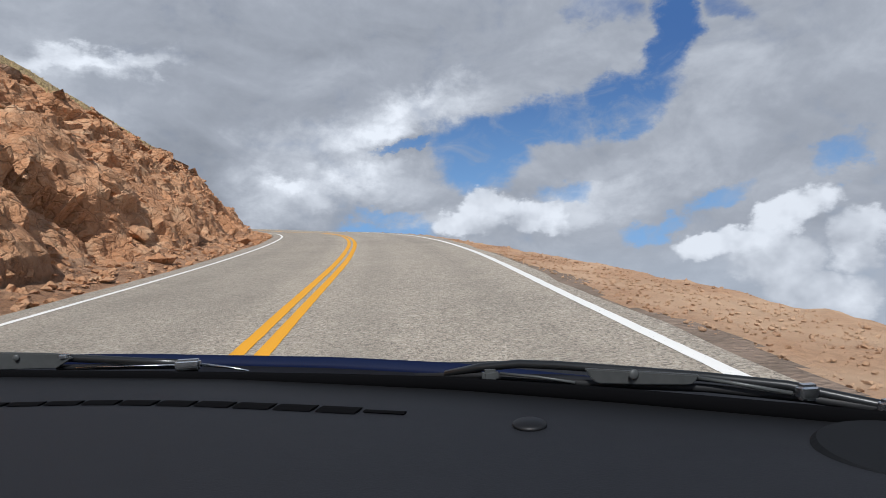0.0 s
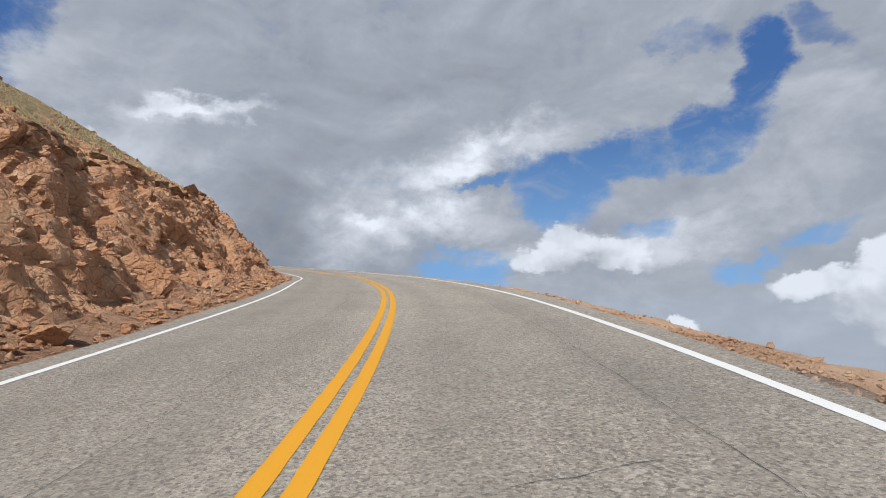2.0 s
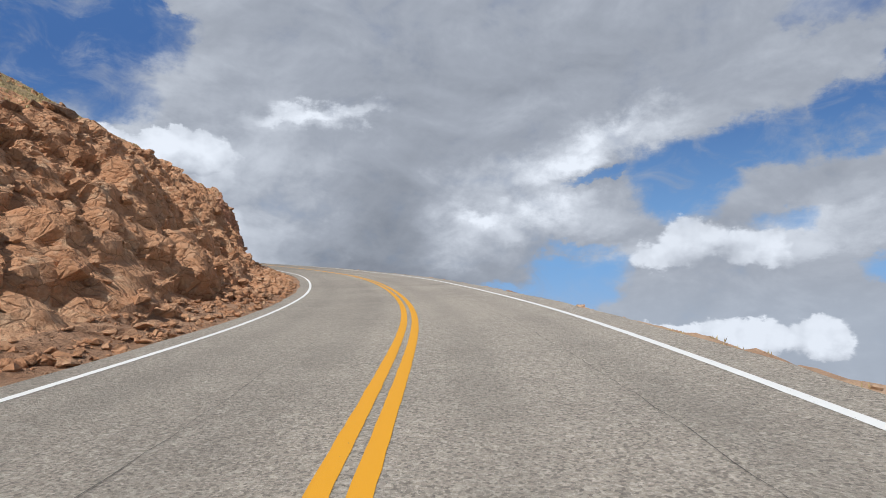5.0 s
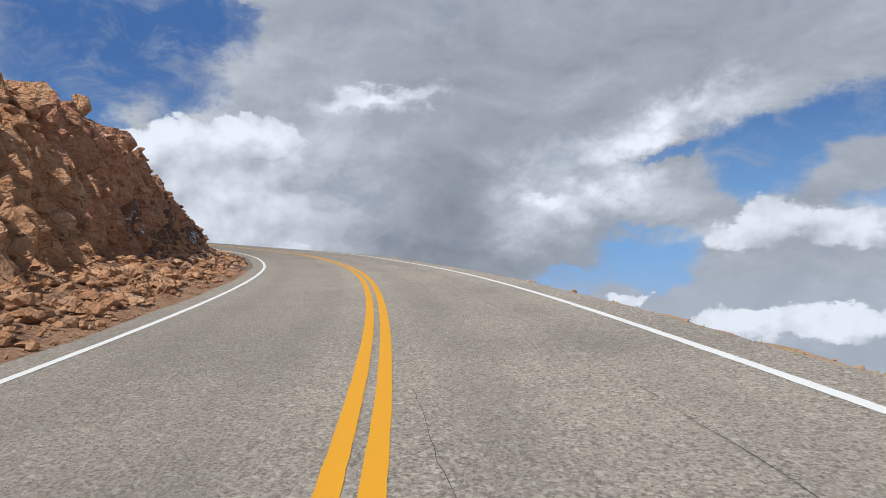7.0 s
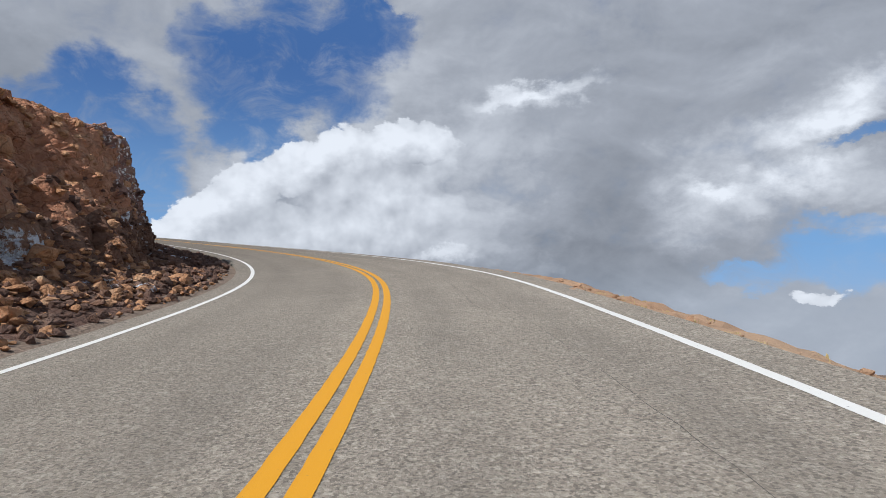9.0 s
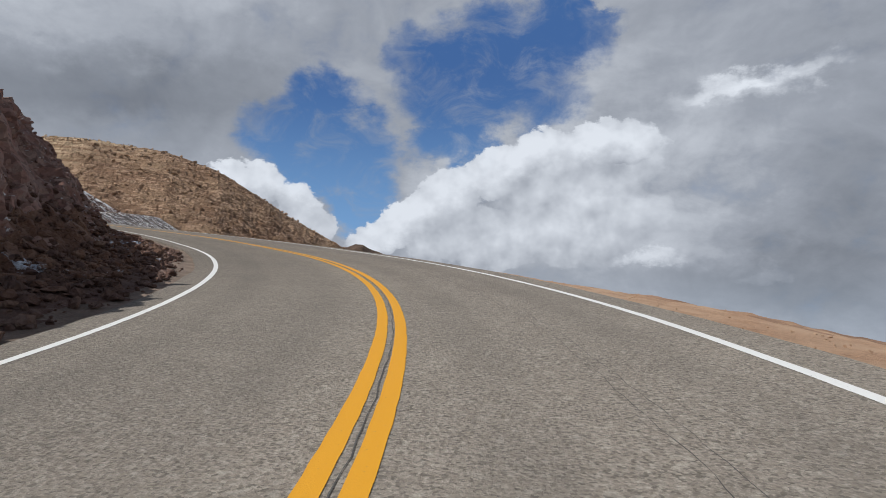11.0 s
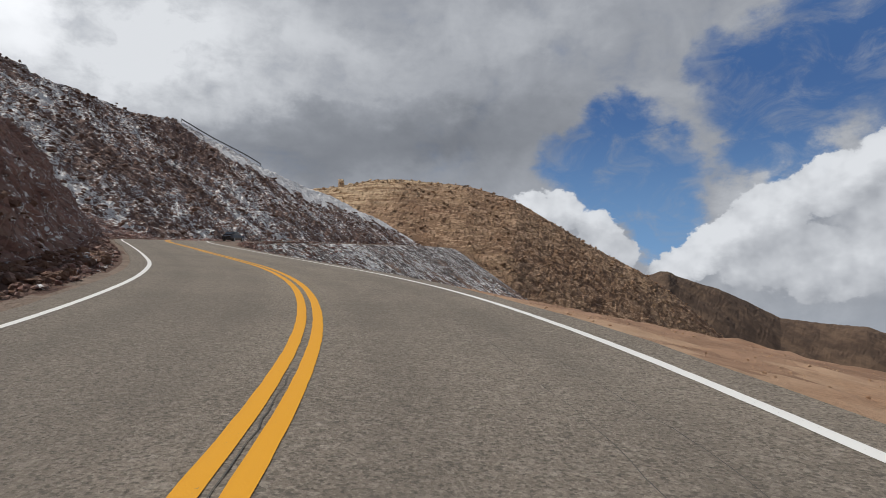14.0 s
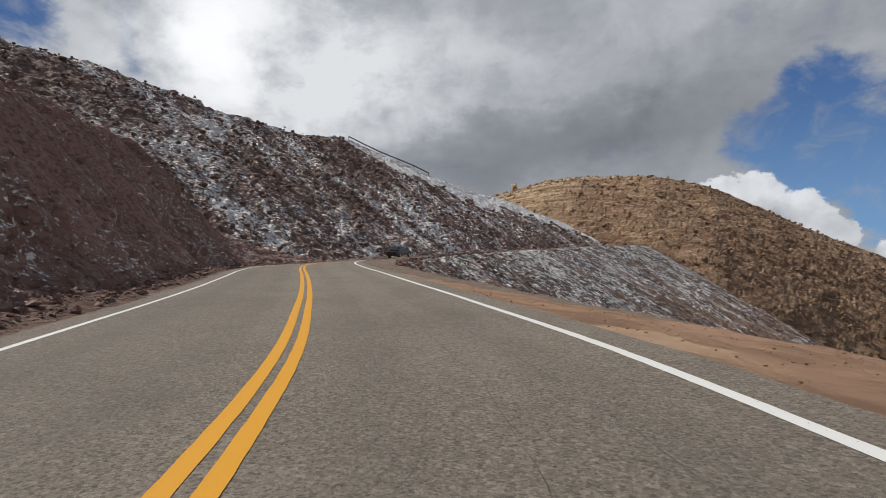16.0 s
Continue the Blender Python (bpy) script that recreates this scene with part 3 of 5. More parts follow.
gx, gy = spaced(-330, 90, 5.0, 4300), spaced(-80, 420, 5.0, 4300)
GX, GY = np.meshgrid(gx, gy, indexing="ij")
q = np.stack([GX.ravel(), GY.ravel()], 1)
s_n = np.arange(S0 + 2, S1 - 2, 3.0)
c_n, a_n, r_n, _ = road(s_n)
D2 = ((q[:, None, :] - c_n[None, :, :2]) ** 2).sum(-1)
k_n = D2.argmin(1)
vec = q - c_n[k_n, :2]
lat = (vec * r_n[k_n]).sum(1)
dist = np.sqrt(D2[np.arange(len(q)), k_n])
sn, zn = s_n[k_n], c_n[k_n, 2]
right_z = zn + shoulder_height(sn, np.minimum(dist, 420)) - np.interp(dist, [10, 24, 40], [2.6, 2.0, 1.2]) - 0.12 * np.clip(dist - 420, 0, 2200)
_, h_l = bank_point(sn, np.full(len(sn), 3.0))
left_z = zn + np.interp(dist, [0, 5, 12, 35, 60, 140, 420, 2600], [-0.8, -0.8, -1.5, -1, -3, -30, -170, -620])
# behind the cut the mountain goes on at the height of the bank's top before it falls
left_z += (h_l + 0.5) * np.interp(dist, [0, 14, 42, 60, 160], [0, 0, 0.86, 0.86, 0]) * np.clip((212 - sn) / 25, 0, 1)
GZ = np.where(lat > 0, right_z, left_z) + 6 * fbm(np.stack([q[:, 0] * 0.012, q[:, 1] * 0.012, 0 * q[:, 0]], 1), 4, seed=50) * np.clip((dist - 25) / 60, 0, 1)
GZ = np.where(dist < 9, np.where(lat > 0, zn - 2.2 + shoulder_height(sn, dist), zn - 1.0), GZ)
tagged(new("ground", grid_mesh("ground", np.stack([GX, GY, GZ.reshape(GX.shape)], -1), [SLOPE], smooth=True)), "bare brown mountainside falling to the plain", "ground", kind="structure")

# big snowy slope beyond the bend, a face that leans back to a crest
HU = [-170, -60, -29, -10, 8, 28, 42, 62, 92, 118, 128, 150]
HV = [30, 32, 29.6, 27.9, 24.3, 23.5, 28.5, 18.5, 14.4, 8, 0, -14]
u_h, v_h = np.arange(-110, 145, 0.75), np.arange(-34, 46, 0.65)
UH, VH = np.meshgrid(u_h, v_h, indexing="ij")
uh, vh = UH.ravel(), VH.ravel()
crest = np.interp(uh, HU, HV) + 1.5 * fbm(np.stack([uh * 0.1, 0 * uh, 0 * uh], 1), 3, seed=60)
rise = np.minimum(vh, crest) - np.clip(vh - crest, 0, None) * 0.7
hz = 36.6 + 0.729 * rise
hx, hy = -129 - 0.617 * uh - 0.787 * vh, 130 + 0.787 * uh - 0.617 * vh
Ph = np.stack([hx, hy, hz], 1)
drift = 1 - 0.45 * np.clip((uh - 41) / 6, 0, 1) * np.clip((vh - crest + 12) / 4, 0, 1)     # drifted snow smooths the rubble
Ph[:, 2] += 1.4 * fbm(Ph * 0.06, 4, seed=61) + drift * (0.35 * blocks(Ph * 0.45, 62) + 0.34 * blocks(Ph * 0.95, 63))
Ph = Ph.reshape(len(u_h), len(v_h), 3)
top = np.interp(UH, HU, HV)
wedge = ((UH > 41) & (VH < top + 1) & (VH > top - np.interp(UH, [41, 48, 60, 90, 118, 130], [2, 8, 10, 8, 5, 0]) + 5 * fbm(np.stack([uh * 0.3, vh * 0.3, 0 * uh], 1), 3, seed=66).reshape(UH.shape)))[:-1, :-1].astype(int)
tagged(new("snowy_slope", grid_mesh("snowy_slope", Ph, [SCREE, SNOW], wedge, flip=False)), "steep dark scree slope dusted with snow", "mountain slope", kind="structure")

# dry hill across the gully, and a farther ridge and plateau behind it
def ridge(name, HA, HE, HR, rr, mat, text, seed, slope, rough=1.0):
    """A hill whose crest runs over bearings HA (degrees from +y to -x), at heights HE (degrees over the bend) and distances HR."""
    HA, HE, HR = HA[::-1], HE[::-1], HR[::-1]
    AZ, RR = np.meshgrid(np.arange(HA[0], HA[-1], 0.15), rr, indexing="ij")
    fa, fr = AZ.ravel(), RR.ravel()
    crest_r = np.interp(fa, HA, HR)
    crest_z = 11.3 + np.tan(np.radians(np.interp(fa, HA, HE))) * crest_r
    x = crest_r - fr
    fz = np.where(x > 0, crest_z - slope * (np.sqrt(x * x + 30 ** 2) - 30), crest_z + 0.35 * x)
    P = np.stack([-2.3 - np.sin(np.radians(fa)) * fr, 122.7 + np.cos(np.radians(fa)) * fr, fz], 1)
    P[:, 2] += 4.0 * fbm(P * 0.025, 4, seed=seed) * np.clip(np.abs(x) / 60, 0.1, 1) + rough * (0.75 * blocks(P * (0.12, 0.12, 0.2), seed + 1) + 0.6 * blocks(P * (0.3, 0.3, 0.5), seed + 2))
    P = P.reshape(AZ.shape + (3,))
    tagged(new(name, grid_mesh(name, P, [mat], flip=True)), text, "hill", kind="structure")
    return P


HA = [86, 76, 70.2, 67, 64.3, 58, 53.6, 49.3, 45.2, 42.2, 39, 34, 28]
HE = [8.0, 9.6, 10.5, 11.3, 11.6, 11.3, 10.1, 7.7, 5.4, 3.9, 1.6, -3, -9]
HR = [450, 440, 430, 425, 420, 410, 400, 395, 400, 405, 410, 410, 410]
P_hill = ridge("dry_hill", HA, HE, HR, np.arange(150, 520, 2.0), TAN, "sunlit tan hill of broken rock and dry grass", 70, 0.60)
ridge("far_ridge", [62, 55, 48, 44, 41.6, 40.8, 40.2, 39.5, 36.2, 34, 31.7, 29, 26, 22, 16], [1.5, 2.4, 3.2, 3.7, 3.9, 4.25, 4.2, 3.8, 2.8, 1.8, 0.6, 0.35, 0.2, -1.2, -5.0],
      [600, 600, 600, 600, 610, 610, 610, 620, 640, 650, 665, 680, 690, 700, 700], np.concatenate([np.arange(480, 720, 6), np.arange(720, 1300, 14)]), RIDGE, "brown ridge painted dark for cloud shadow, running out to a flat shoulder", 76, 0.5, 0.6)

# ---- clouded sky, far behind everything ----
# rows: bearing from +y towards -x, elevation, two half axes and tilt of an ellipse, all in degrees, and its weight
HOLES_EAST = [(-28.5, 10.8, 4.7, 4.1, 3, 1), (-32.3, 13.7, 7.6, 2.8, -10, 1), (-42, 15.6, 5, 2.7, -18, 1), (-45.5, 19.3, 2.3, 3.5, 9, 1), (-40.5, 22.3, 3.4, 2, 8, 0.5), (-36.7, 6.8, 2.8, 1.3, 3, 0.6), (-43.9, 3.4, 3.2, 1.4, -13, 0.8), (-49.5, 6, 3, 1.3, -17, 0.7), (-59.1, 8.2, 2.9, 1.3, -34, 0.6), (-19.9, 5.3, 3.2, 0.9, 1, 0.6), (-50.1, 21.4, 2.6, 1.3, 11, 0.45), (-21.4, 11.3, 4.3, 0.7, -10, 0.75)]
HOLES_NORTH = [(29, 20.3, 8.3, 4.2, 1, 1), (30.8, 16.2, 5.6, 2.5, -8, 1), (19.7, 23.3, 4.3, 1.2, -7, 0.7), (-18.5, 2.7, 6.2, 2.3, -8, 0.9), (-12.4, 1.3, 4.1, 1.3, 1, 0.8), (29.4, 18.5, 8.7, 3.6, -6, 1), (30.6, 14.2, 4.3, 2.6, -35, 1), (23.6, 17.2, 4.5, 2.4, -4, 0.7), (19.7, 24.5, 3.7, 1.2, -4, 0.8), (25.2, 22.2, 6, 2.2, -5, 0.8)]
HOLES_WEST = [(46.4, 14.8, 5.4, 2.8, -5, 1), (45.3, 11.7, 5.9, 3, 17, 1), (40.3, 8.5, 3.6, 3.5, -2, 1), (29, 21.2, 5.9, 5.1, 0, 1), (22.6, 22.7, 5.9, 3.7, 2, 0.9), (31.6, 14.5, 5.8, 2.5, -29, 1), (35.4, 21, 3.2, 2.8, -3, 0.6), (44.6, 15.7, 5.3, 3.5, -7, 1), (40.7, 12.2, 4.2, 4.5, -29, 1), (28.8, 20.7, 4.8, 3.5, -12, 1), (30.5, 14.4, 3.3, 3.2, -50, 1), (24.9, 22.1, 2.9, 3.1, 12, 1), (41.1, 8.2, 2.8, 2.5, 0, 0.6), (43, 15.6, 4.8, 2.5, 22, 1), (41.5, 11.5, 3.1, 3.8, 9, 1), (112.5, 22.3, 4.1, 2.1, 9, 0.8), (104, 23.3, 1.8, 3, -10, 0.35)]
LIGHT_EAST = [(-21.2, 15.1, 8, 2.9, -12, 0.8), (-22.3, 16.5, 3.2, 1.2, -17, 0.5), (-13.3, 12.4, 8.4, 3, -8, 0.65), (-14.7, 7.9, 8.9, 2.5, -5, 0.75), (-9.7, 7.9, 2, 1, 0, 0.5), (-15.8, 8.7, 2.6, 1, 0, 0.4), (6.4, 17.1, 3.8, 1, -16, 0.7), (-37.7, 5.5, 5.4, 2.1, -7, 0.7), (-43.2, 8.7, 6.8, 3, -6, 0.3), (-50.3, 16.4, 4.8, 3.2, -22, 0.25), (-16.8, 4.8, 11.6, 1.6, 1, 0.45)]
HEAP_EAST = [(-28.9, 5.6, 3.9, 2.5, -10, 1), (-26.8, 4.3, 4.7, 1.7, 2, 1), (-33.6, 4.9, 3.6, 2.3, 2, 1), (-54.8, 4.2, 5, 2.2, -24, 1), (-49.7, 1.9, 5, 1.9, -8, 1), (-53.4, 0.4, 5, 3.2, 2, 1), (-59.2, 1.5, 2.7, 3.9, 3, 1), (-56.8, -2.4, 5.6, 2.7, 0, 1)]
LIGHT_NORTH = [(2.6, 17.8, 3.2, 1, -8, 0.6), (5.8, 17, 5.9, 1.4, -10, 0.5), (-22.4, 14.9, 5.9, 2.2, -22, 0.5), (-16.4, 12.9, 6.4, 2, -7, 0.45), (10.4, 9.5, 9.9, 6.5, -1, 0.5), (-13.7, 8.5, 6, 2, -12, 0.55), (21, 19.8, 7.6, 2.6, -6, 0.25)]
HEAP_NORTH = [(20.9, 12.5, 7, 2.9, -4, 1), (14.9, 12.4, 4, 3.6, -3, 1), (25.2, 10.7, 3.9, 3.2, -4, 1), (19.5, 7.8, 7.1, 4.3, -2, 1), (-26.3, -2.7, 5.9, 1.8, 0, 1), (-32.7, -2.6, 5.6, 1.8, -1, 1), (-17.4, -0.6, 2.4, 0.7, 1, 1), (-37.9, -2.6, 3.1, 2.2, -1, 1)]
HEAP_WEST = [(17.3, 13.5, 5.6, 2.6, 2, 1), (22.5, 12.8, 5, 3, 1, 1), (27.3, 11.2, 5, 3, -20, 1), (31.5, 9.1, 4.8, 3.1, -25, 1), (35.2, 6.9, 4.2, 2.8, -31, 1), (38.2, 4.8, 4.7, 2.1, -22, 1), (27.8, 5.5, 10.5, 3.7, 0, 1), (20.4, 7.6, 10.2, 5.7, 1, 1), (49, 9.5, 3.5, 2.3, 12, 1), (45.7, 7.8, 2.9, 2.4, 39, 1), (44.2, 5.8, 2.7, 2.2, 49, 1), (51.7, 9.5, 3.6, 1.9, -5, 1)]
LIGHT_WEST = [(22.5, 13.3, 9.8, 3.1, -13, 0.55), (33.6, 8.5, 4.8, 3.1, -31, 0.5), (3.4, 17.4, 3.9, 1.4, -8, 0.35), (14.7, 3.7, 3, 0.9, 0, 0.7), (5, 2.6, 2.7, 0.8, -10, 0.5), (-7.1, 6.6, 3.2, 3.5, 4, 0.5), (21.4, 4.5, 12.7, 2.6, 0, 0.3), (94.1, 20, 14.1, 7.8, -12, 0.9), (80.1, 20.2, 17.3, 7.1, -6, 0.5), (54.9, 25.1, 10.6, 2.8, 2, 0.35), (85.7, 22.6, 15.3, 8.6, 0, 0.7), (106.1, 21.2, 8, 3.5, 1, 0.7), (62.5, 21.6, 10.7, 2.8, 7, 0.3)]
SHADE_WEST = [(69.5, 14.1, 17.6, 4, 5, 0.45), (57.3, 19.3, 13.7, 3.9, 19, 0.25), (35.1, 17.5, 3.5, 5.4, 6, 0.1), (68, 15.1, 14.8, 3.5, -5, 0.45), (53.1, 15.8, 8.3, 3.8, -13, 0.35), (1, 1.3, 12.5, 3.8, 0, 0.95), (-0.4, 8.4, 8.6, 4.6, 4, 0.3), (55.4, 16.9, 11.4, 3.4, -8, 0.2), (-3.5, 17.1, 7.5, 3.4, 10, 0.2)]
SHADE_EAST = [(1.1, 6.2, 12.7, 2.6, 1, 0.3), (-16.1, 4, 6.4, 2.6, -18, 0.35), (-9.8, 21.9, 17.4, 3.3, -3, 0.15), (-34.5, -4.4, 5.4, 1.8, -2, 0.4), (-1.6, 10.9, 6.6, 5.2, -2, 0.2), (-16.9, 10.5, 8.5, 1.3, -9, 0.2), (-40.8, 10.8, 6.1, 2, -15, 0.15), (-55, 9.4, 6.5, 2.7, -15, 0.15), (-17.6, 21.6, 16, 2.8, 2, 0.12)]
GLOW = [(97.1, 23.9, 3.7, 7.3, -7, 0.9), (96.2, 26.3, 6.2, 3, -6, 0.8), (96.9, 19.8, 3.5, 4.1, -6, 0.7)]


def cloud_material():
    m, n, l, p = material("clouds")
    n.remove(p)
    t = Net(m.node_tree)
    d = t.vmath("NORMALIZE", t.coords("Object"))
    axes = t.n.new("ShaderNodeSeparateXYZ")
    t.l.new(d, axes.inputs[0])
    bearing = t.math("DEGREES", t.math("ARCTAN2", t.math("MULTIPLY", axes.outputs[0], -1.0), axes.outputs[1]))
    h = axes.outputs[2]
    rise = t.math("DEGREES", t.math("ARCSINE", h))
    place = t.n.new("ShaderNodeCombineXYZ")
    t.l.new(bearing, place.inputs[0])
    t.l.new(rise, place.inputs[1])
    place.inputs[2].default_value = 1.0
    flat = t.vmath("MULTIPLY", d, (1, 1, 1.5))

    def bent(amount, scale, detail):
        off = t.vmath("SUBTRACT", t.noise(flat, scale, detail, 0.62, out="Color"), (0.5, 0.5, 0.5))
        return t.vmath("ADD", place.outputs[0], t.vmath("MULTIPLY", off, (amount, amount, 0)))

    def field(rows, vec, core=0.25, add=False):
        total = None
        for a, e, ra, rb, tilt, w in rows:
            c, k = math.cos(radians(tilt)), math.sin(radians(tilt))
            p = t.vmath("DOT_PRODUCT", vec, (c / ra, k / ra, -(a * c + e * k) / ra), out=1)
            q = t.vmath("DOT_PRODUCT", vec, (-k / rb, c / rb, -(e * c - a * k) / rb), out=1)
            v = t.ramp(t.math("MULTIPLY_ADD", q, q, t.math("MULTIPLY", p, p)), core * core, 1.45, w, 0.0)
            total = v if total is None else t.math("ADD" if add else "MAXIMUM", total, v)
        return total

    wide, near = bent(9.0, 7.0, 8), bent(3.2, 20.0, 6)
    # relief of the cloud sheet, lit from one side
    body = t.noise(flat, 6.0, 9, 0.55, 0.5)
    fine = t.noise(flat, 24.0, 8, 0.6, 0.3)
    relief = t.math("SUBTRACT", body, t.noise(t.vmath("ADD", flat, (-0.018, -0.008, 0.03)), 6.0, 9, 0.55, 0.5))
    small = t.math("SUBTRACT", fine, t.noise(t.vmath("ADD", flat, (-0.005, -0.003, 0.009)), 24.0, 8, 0.6, 0.3))
    tone = t.math("ADD", 0.455, t.math("ADD", t.math("MULTIPLY", t.math("SUBTRACT", body, 0.5), 0.36), t.math("MULTIPLY", relief, 0.34)))
    tone = t.math("ADD", tone, t.math("MULTIPLY", small, 0.14))
    calm = t.ramp(bearing, 32.0, 72.0, 1.0, 0.42)      # the sheet is smoother towards the west
    tone = t.math("MULTIPLY_ADD", t.math("SUBTRACT", tone, 0.455), calm, 0.455)
    light = t.math("ADD", t.math("ADD", field(LIGHT_EAST, wide, 0.1, True), field(LIGHT_NORTH, wide, 0.1, True)), field(LIGHT_WEST, wide, 0.1, True))
    broken = t.ramp(t.math("ADD", t.math("MULTIPLY", body, 0.6), t.math("MULTIPLY", fine, 0.4)), 0.36, 0.60, 0.55, 1.15)
    tone = t.math("ADD", tone, t.math("MULTIPLY", t.math("MULTIPLY", light, broken), 0.36))
    tone = t.math("SUBTRACT", tone, t.math("MULTIPLY", t.math("ADD", field(SHADE_EAST, wide, 0.1, True), field(SHADE_WEST, wide, 0.1, True)), 0.34))

    def shaded(v):
        col = t.mix(t.ramp(v, -0.1, 0.45, smooth=False), (0.16, 0.172, 0.195), (0.40, 0.415, 0.445))
        return t.mix(t.ramp(v, 0.45, 1.12, smooth=False), col, (0.90, 0.91, 0.92))

    # the gaps, with thin veils across them
    gap = t.math("MAXIMUM", t.math("MAXIMUM", field(HOLES_EAST, wide, 0.2), field(HOLES_NORTH, wide, 0.2)), field(HOLES_WEST, wide, 0.2))
    edge = t.math("ADD", t.math("MULTIPLY", t.math("SUBTRACT", body, 0.5), 1.0), t.math("MULTIPLY", t.math("SUBTRACT", fine, 0.5), 0.55))
    open_sky = t.ramp(t.math("SUBTRACT", gap, edge), 0.04, 0.92, 0.0, 0.97)
    veil = t.ramp(t.noise(flat, 13.0, 8, 0.62, 0.8), 0.46, 0.76, 0.0, 0.5)
    open_sky = t.math("MULTIPLY", open_sky, t.math("SUBTRACT", 1.0, veil))
    blue = t.mix(t.ramp(h, 0.02, 0.36), (0.235, 0.43, 0.70), (0.062, 0.150, 0.365))
    col = t.mix(open_sky, shaded(tone), blue)
    col = t.mix(t.ramp(h, -0.03, 0.07, 0.32, 0.0), col, (0.50, 0.555, 0.62))

    # heaped clouds: firm billowing tops that catch the sun, greyer below, fading into the sheet
    def puffs(v):
        big = t.voronoi(v, 15.0, "SMOOTH_F1", detail=3.0)
        return t.math("SUBTRACT", 1.0, t.math("ADD", t.math("MULTIPLY", big, 0.75), t.math("MULTIPLY", t.noise(v, 13.0, 8, 0.6), 0.5)))

    puff = puffs(d)
    lit = t.math("SUBTRACT", puff, puffs(t.vmath("ADD", d, (-0.010, -0.005, 0.018))))
    for rows, firm, fade in ((HEAP_EAST, 0.85, 0.26), (HEAP_NORTH, 0.9, 0.18), (HEAP_WEST, 0.97, 0.07)):
        f = field(rows, near, 0.0)
        below = field(rows, t.vmath("ADD", near, (1.6, 2.6, 0)), 0.0)      # thicker cloud above means a shaded side
        heap = t.math("ADD", f, t.math("MULTIPLY", t.math("SUBTRACT", puff, 0.42), 0.75))
        mask = t.ramp(heap, 0.24, 0.34 + fade, 0.0, firm)
        sun_side = t.math("SUBTRACT", f, below)
        v = t.math("ADD", t.math("ADD", 0.76, t.math("MULTIPLY", sun_side, 0.36)), t.math("ADD", t.math("MULTIPLY", lit, 0.6), t.math("MULTIPLY", t.math("SUBTRACT", body, 0.5), 0.25)))
        if rows is HEAP_WEST:       # the great heap sinks into the sheet on its far side
            mask = t.math("MULTIPLY", mask, t.ramp(t.math("ADD", bearing, t.math("MULTIPLY", t.math("SUBTRACT", body, 0.5), 22.0)), 6.0, 19.0, 0.0, 1.0))
        col = t.mix(mask, col, shaded(v))
    # thin cloud near the sun shines
    col = t.mix(field(GLOW, wide, 0.0), col, (1.25, 1.25, 1.25))
    e = t.n.new("ShaderNodeEmission")
    t.l.new(col, e.inputs["Color"])
    e.inputs["Strength"].default_value = 1.0
    t.l.new(e.outputs[0], n["Material Output"].inputs["Surface"])
    return m


bm = bmesh.new()
bmesh.ops.create_uvsphere(bm, u_segments=96, v_segments=48, radius=4500)
keep = [v for v in bm.verts if v.co.z > -1600 and not (v.co.z > 2600 or (math.degrees(math.atan2(-v.co.x, v.co.y)) % 360 > 118 and math.degrees(math.atan2(-v.co.x, v.co.y)) % 360 < 275))]
drop = set(bm.verts) - set(keep)
bmesh.ops.delete(bm, geom=list(drop), context="VERTS")
dome = part("sky_backdrop", bm, cloud_material(), None, "cloudy blue sky with heaped white clouds", smooth=True)
dome.location = (0, 75, 5)
tagged(dome, category="sky", kind="structure")


# ---- loose stones ----
def hull_stone(seed, flat=0.65):
    rng = random.Random(seed)
    bm = bmesh.new()
    for _ in range(15):
        v = Vector((rng.gauss(0, 1), rng.gauss(0, 1), rng.gauss(0, 1))).normalized()
        k = rng.uniform(0.75, 1.0)
        bm.verts.new((v.x * k, v.y * k * rng.uniform(0.75, 1.0), v.z * k * flat))
    bmesh.ops.convex_hull(bm, input=bm.verts)
    bmesh.ops.delete(bm, geom=[v for v in bm.verts if not v.link_faces], context="VERTS")
    bmesh.ops.triangulate(bm, faces=bm.faces)
    return bm


def stone_mesh(seed, mat, name="stone"):
    bm = hull_stone(seed)
    me = bpy.data.meshes.new(name)
    bm.to_mesh(me)
    bm.free()
    me.materials.append(mat)
    return me


def stone_field(name, places, sizes, mat, label, seed, sink=0.25):
    """Many small stones as one mesh."""
    rng = np.random.RandomState(seed)
    kinds = []
    for k in range(6):
        bm = hull_stone(900 + seed * 10 + k)
        bm.verts.index_update()
        kinds.append((np.array([v.co[:] for v in bm.verts]), np.array([[v.index for v in f.verts] for f in bm.faces])))
        bm.free()
    V, F, base = [], [], 0
    for (x, y, z), size in zip(places, sizes):
        v, f = kinds[rng.randint(6)]
        a = rng.uniform(0, 6.28)
        c, s = math.cos(a), math.sin(a)
        w = v @ np.array([[c, s, 0], [-s, c, 0], [0, 0, 1]]) * size * rng.uniform(0.7, 1.3, 3)
        V.append(w + (x, y, z + size * (0.6 - sink)))
        F.append(f + base)
        base += len(v)
    me = bpy.data.meshes.new(name)
    me.from_pydata(np.concatenate(V).tolist(), [], np.concatenate(F).tolist())
    me.materials.append(mat)
    return tagged(new(name, me), label, "stones", kind="stuff")


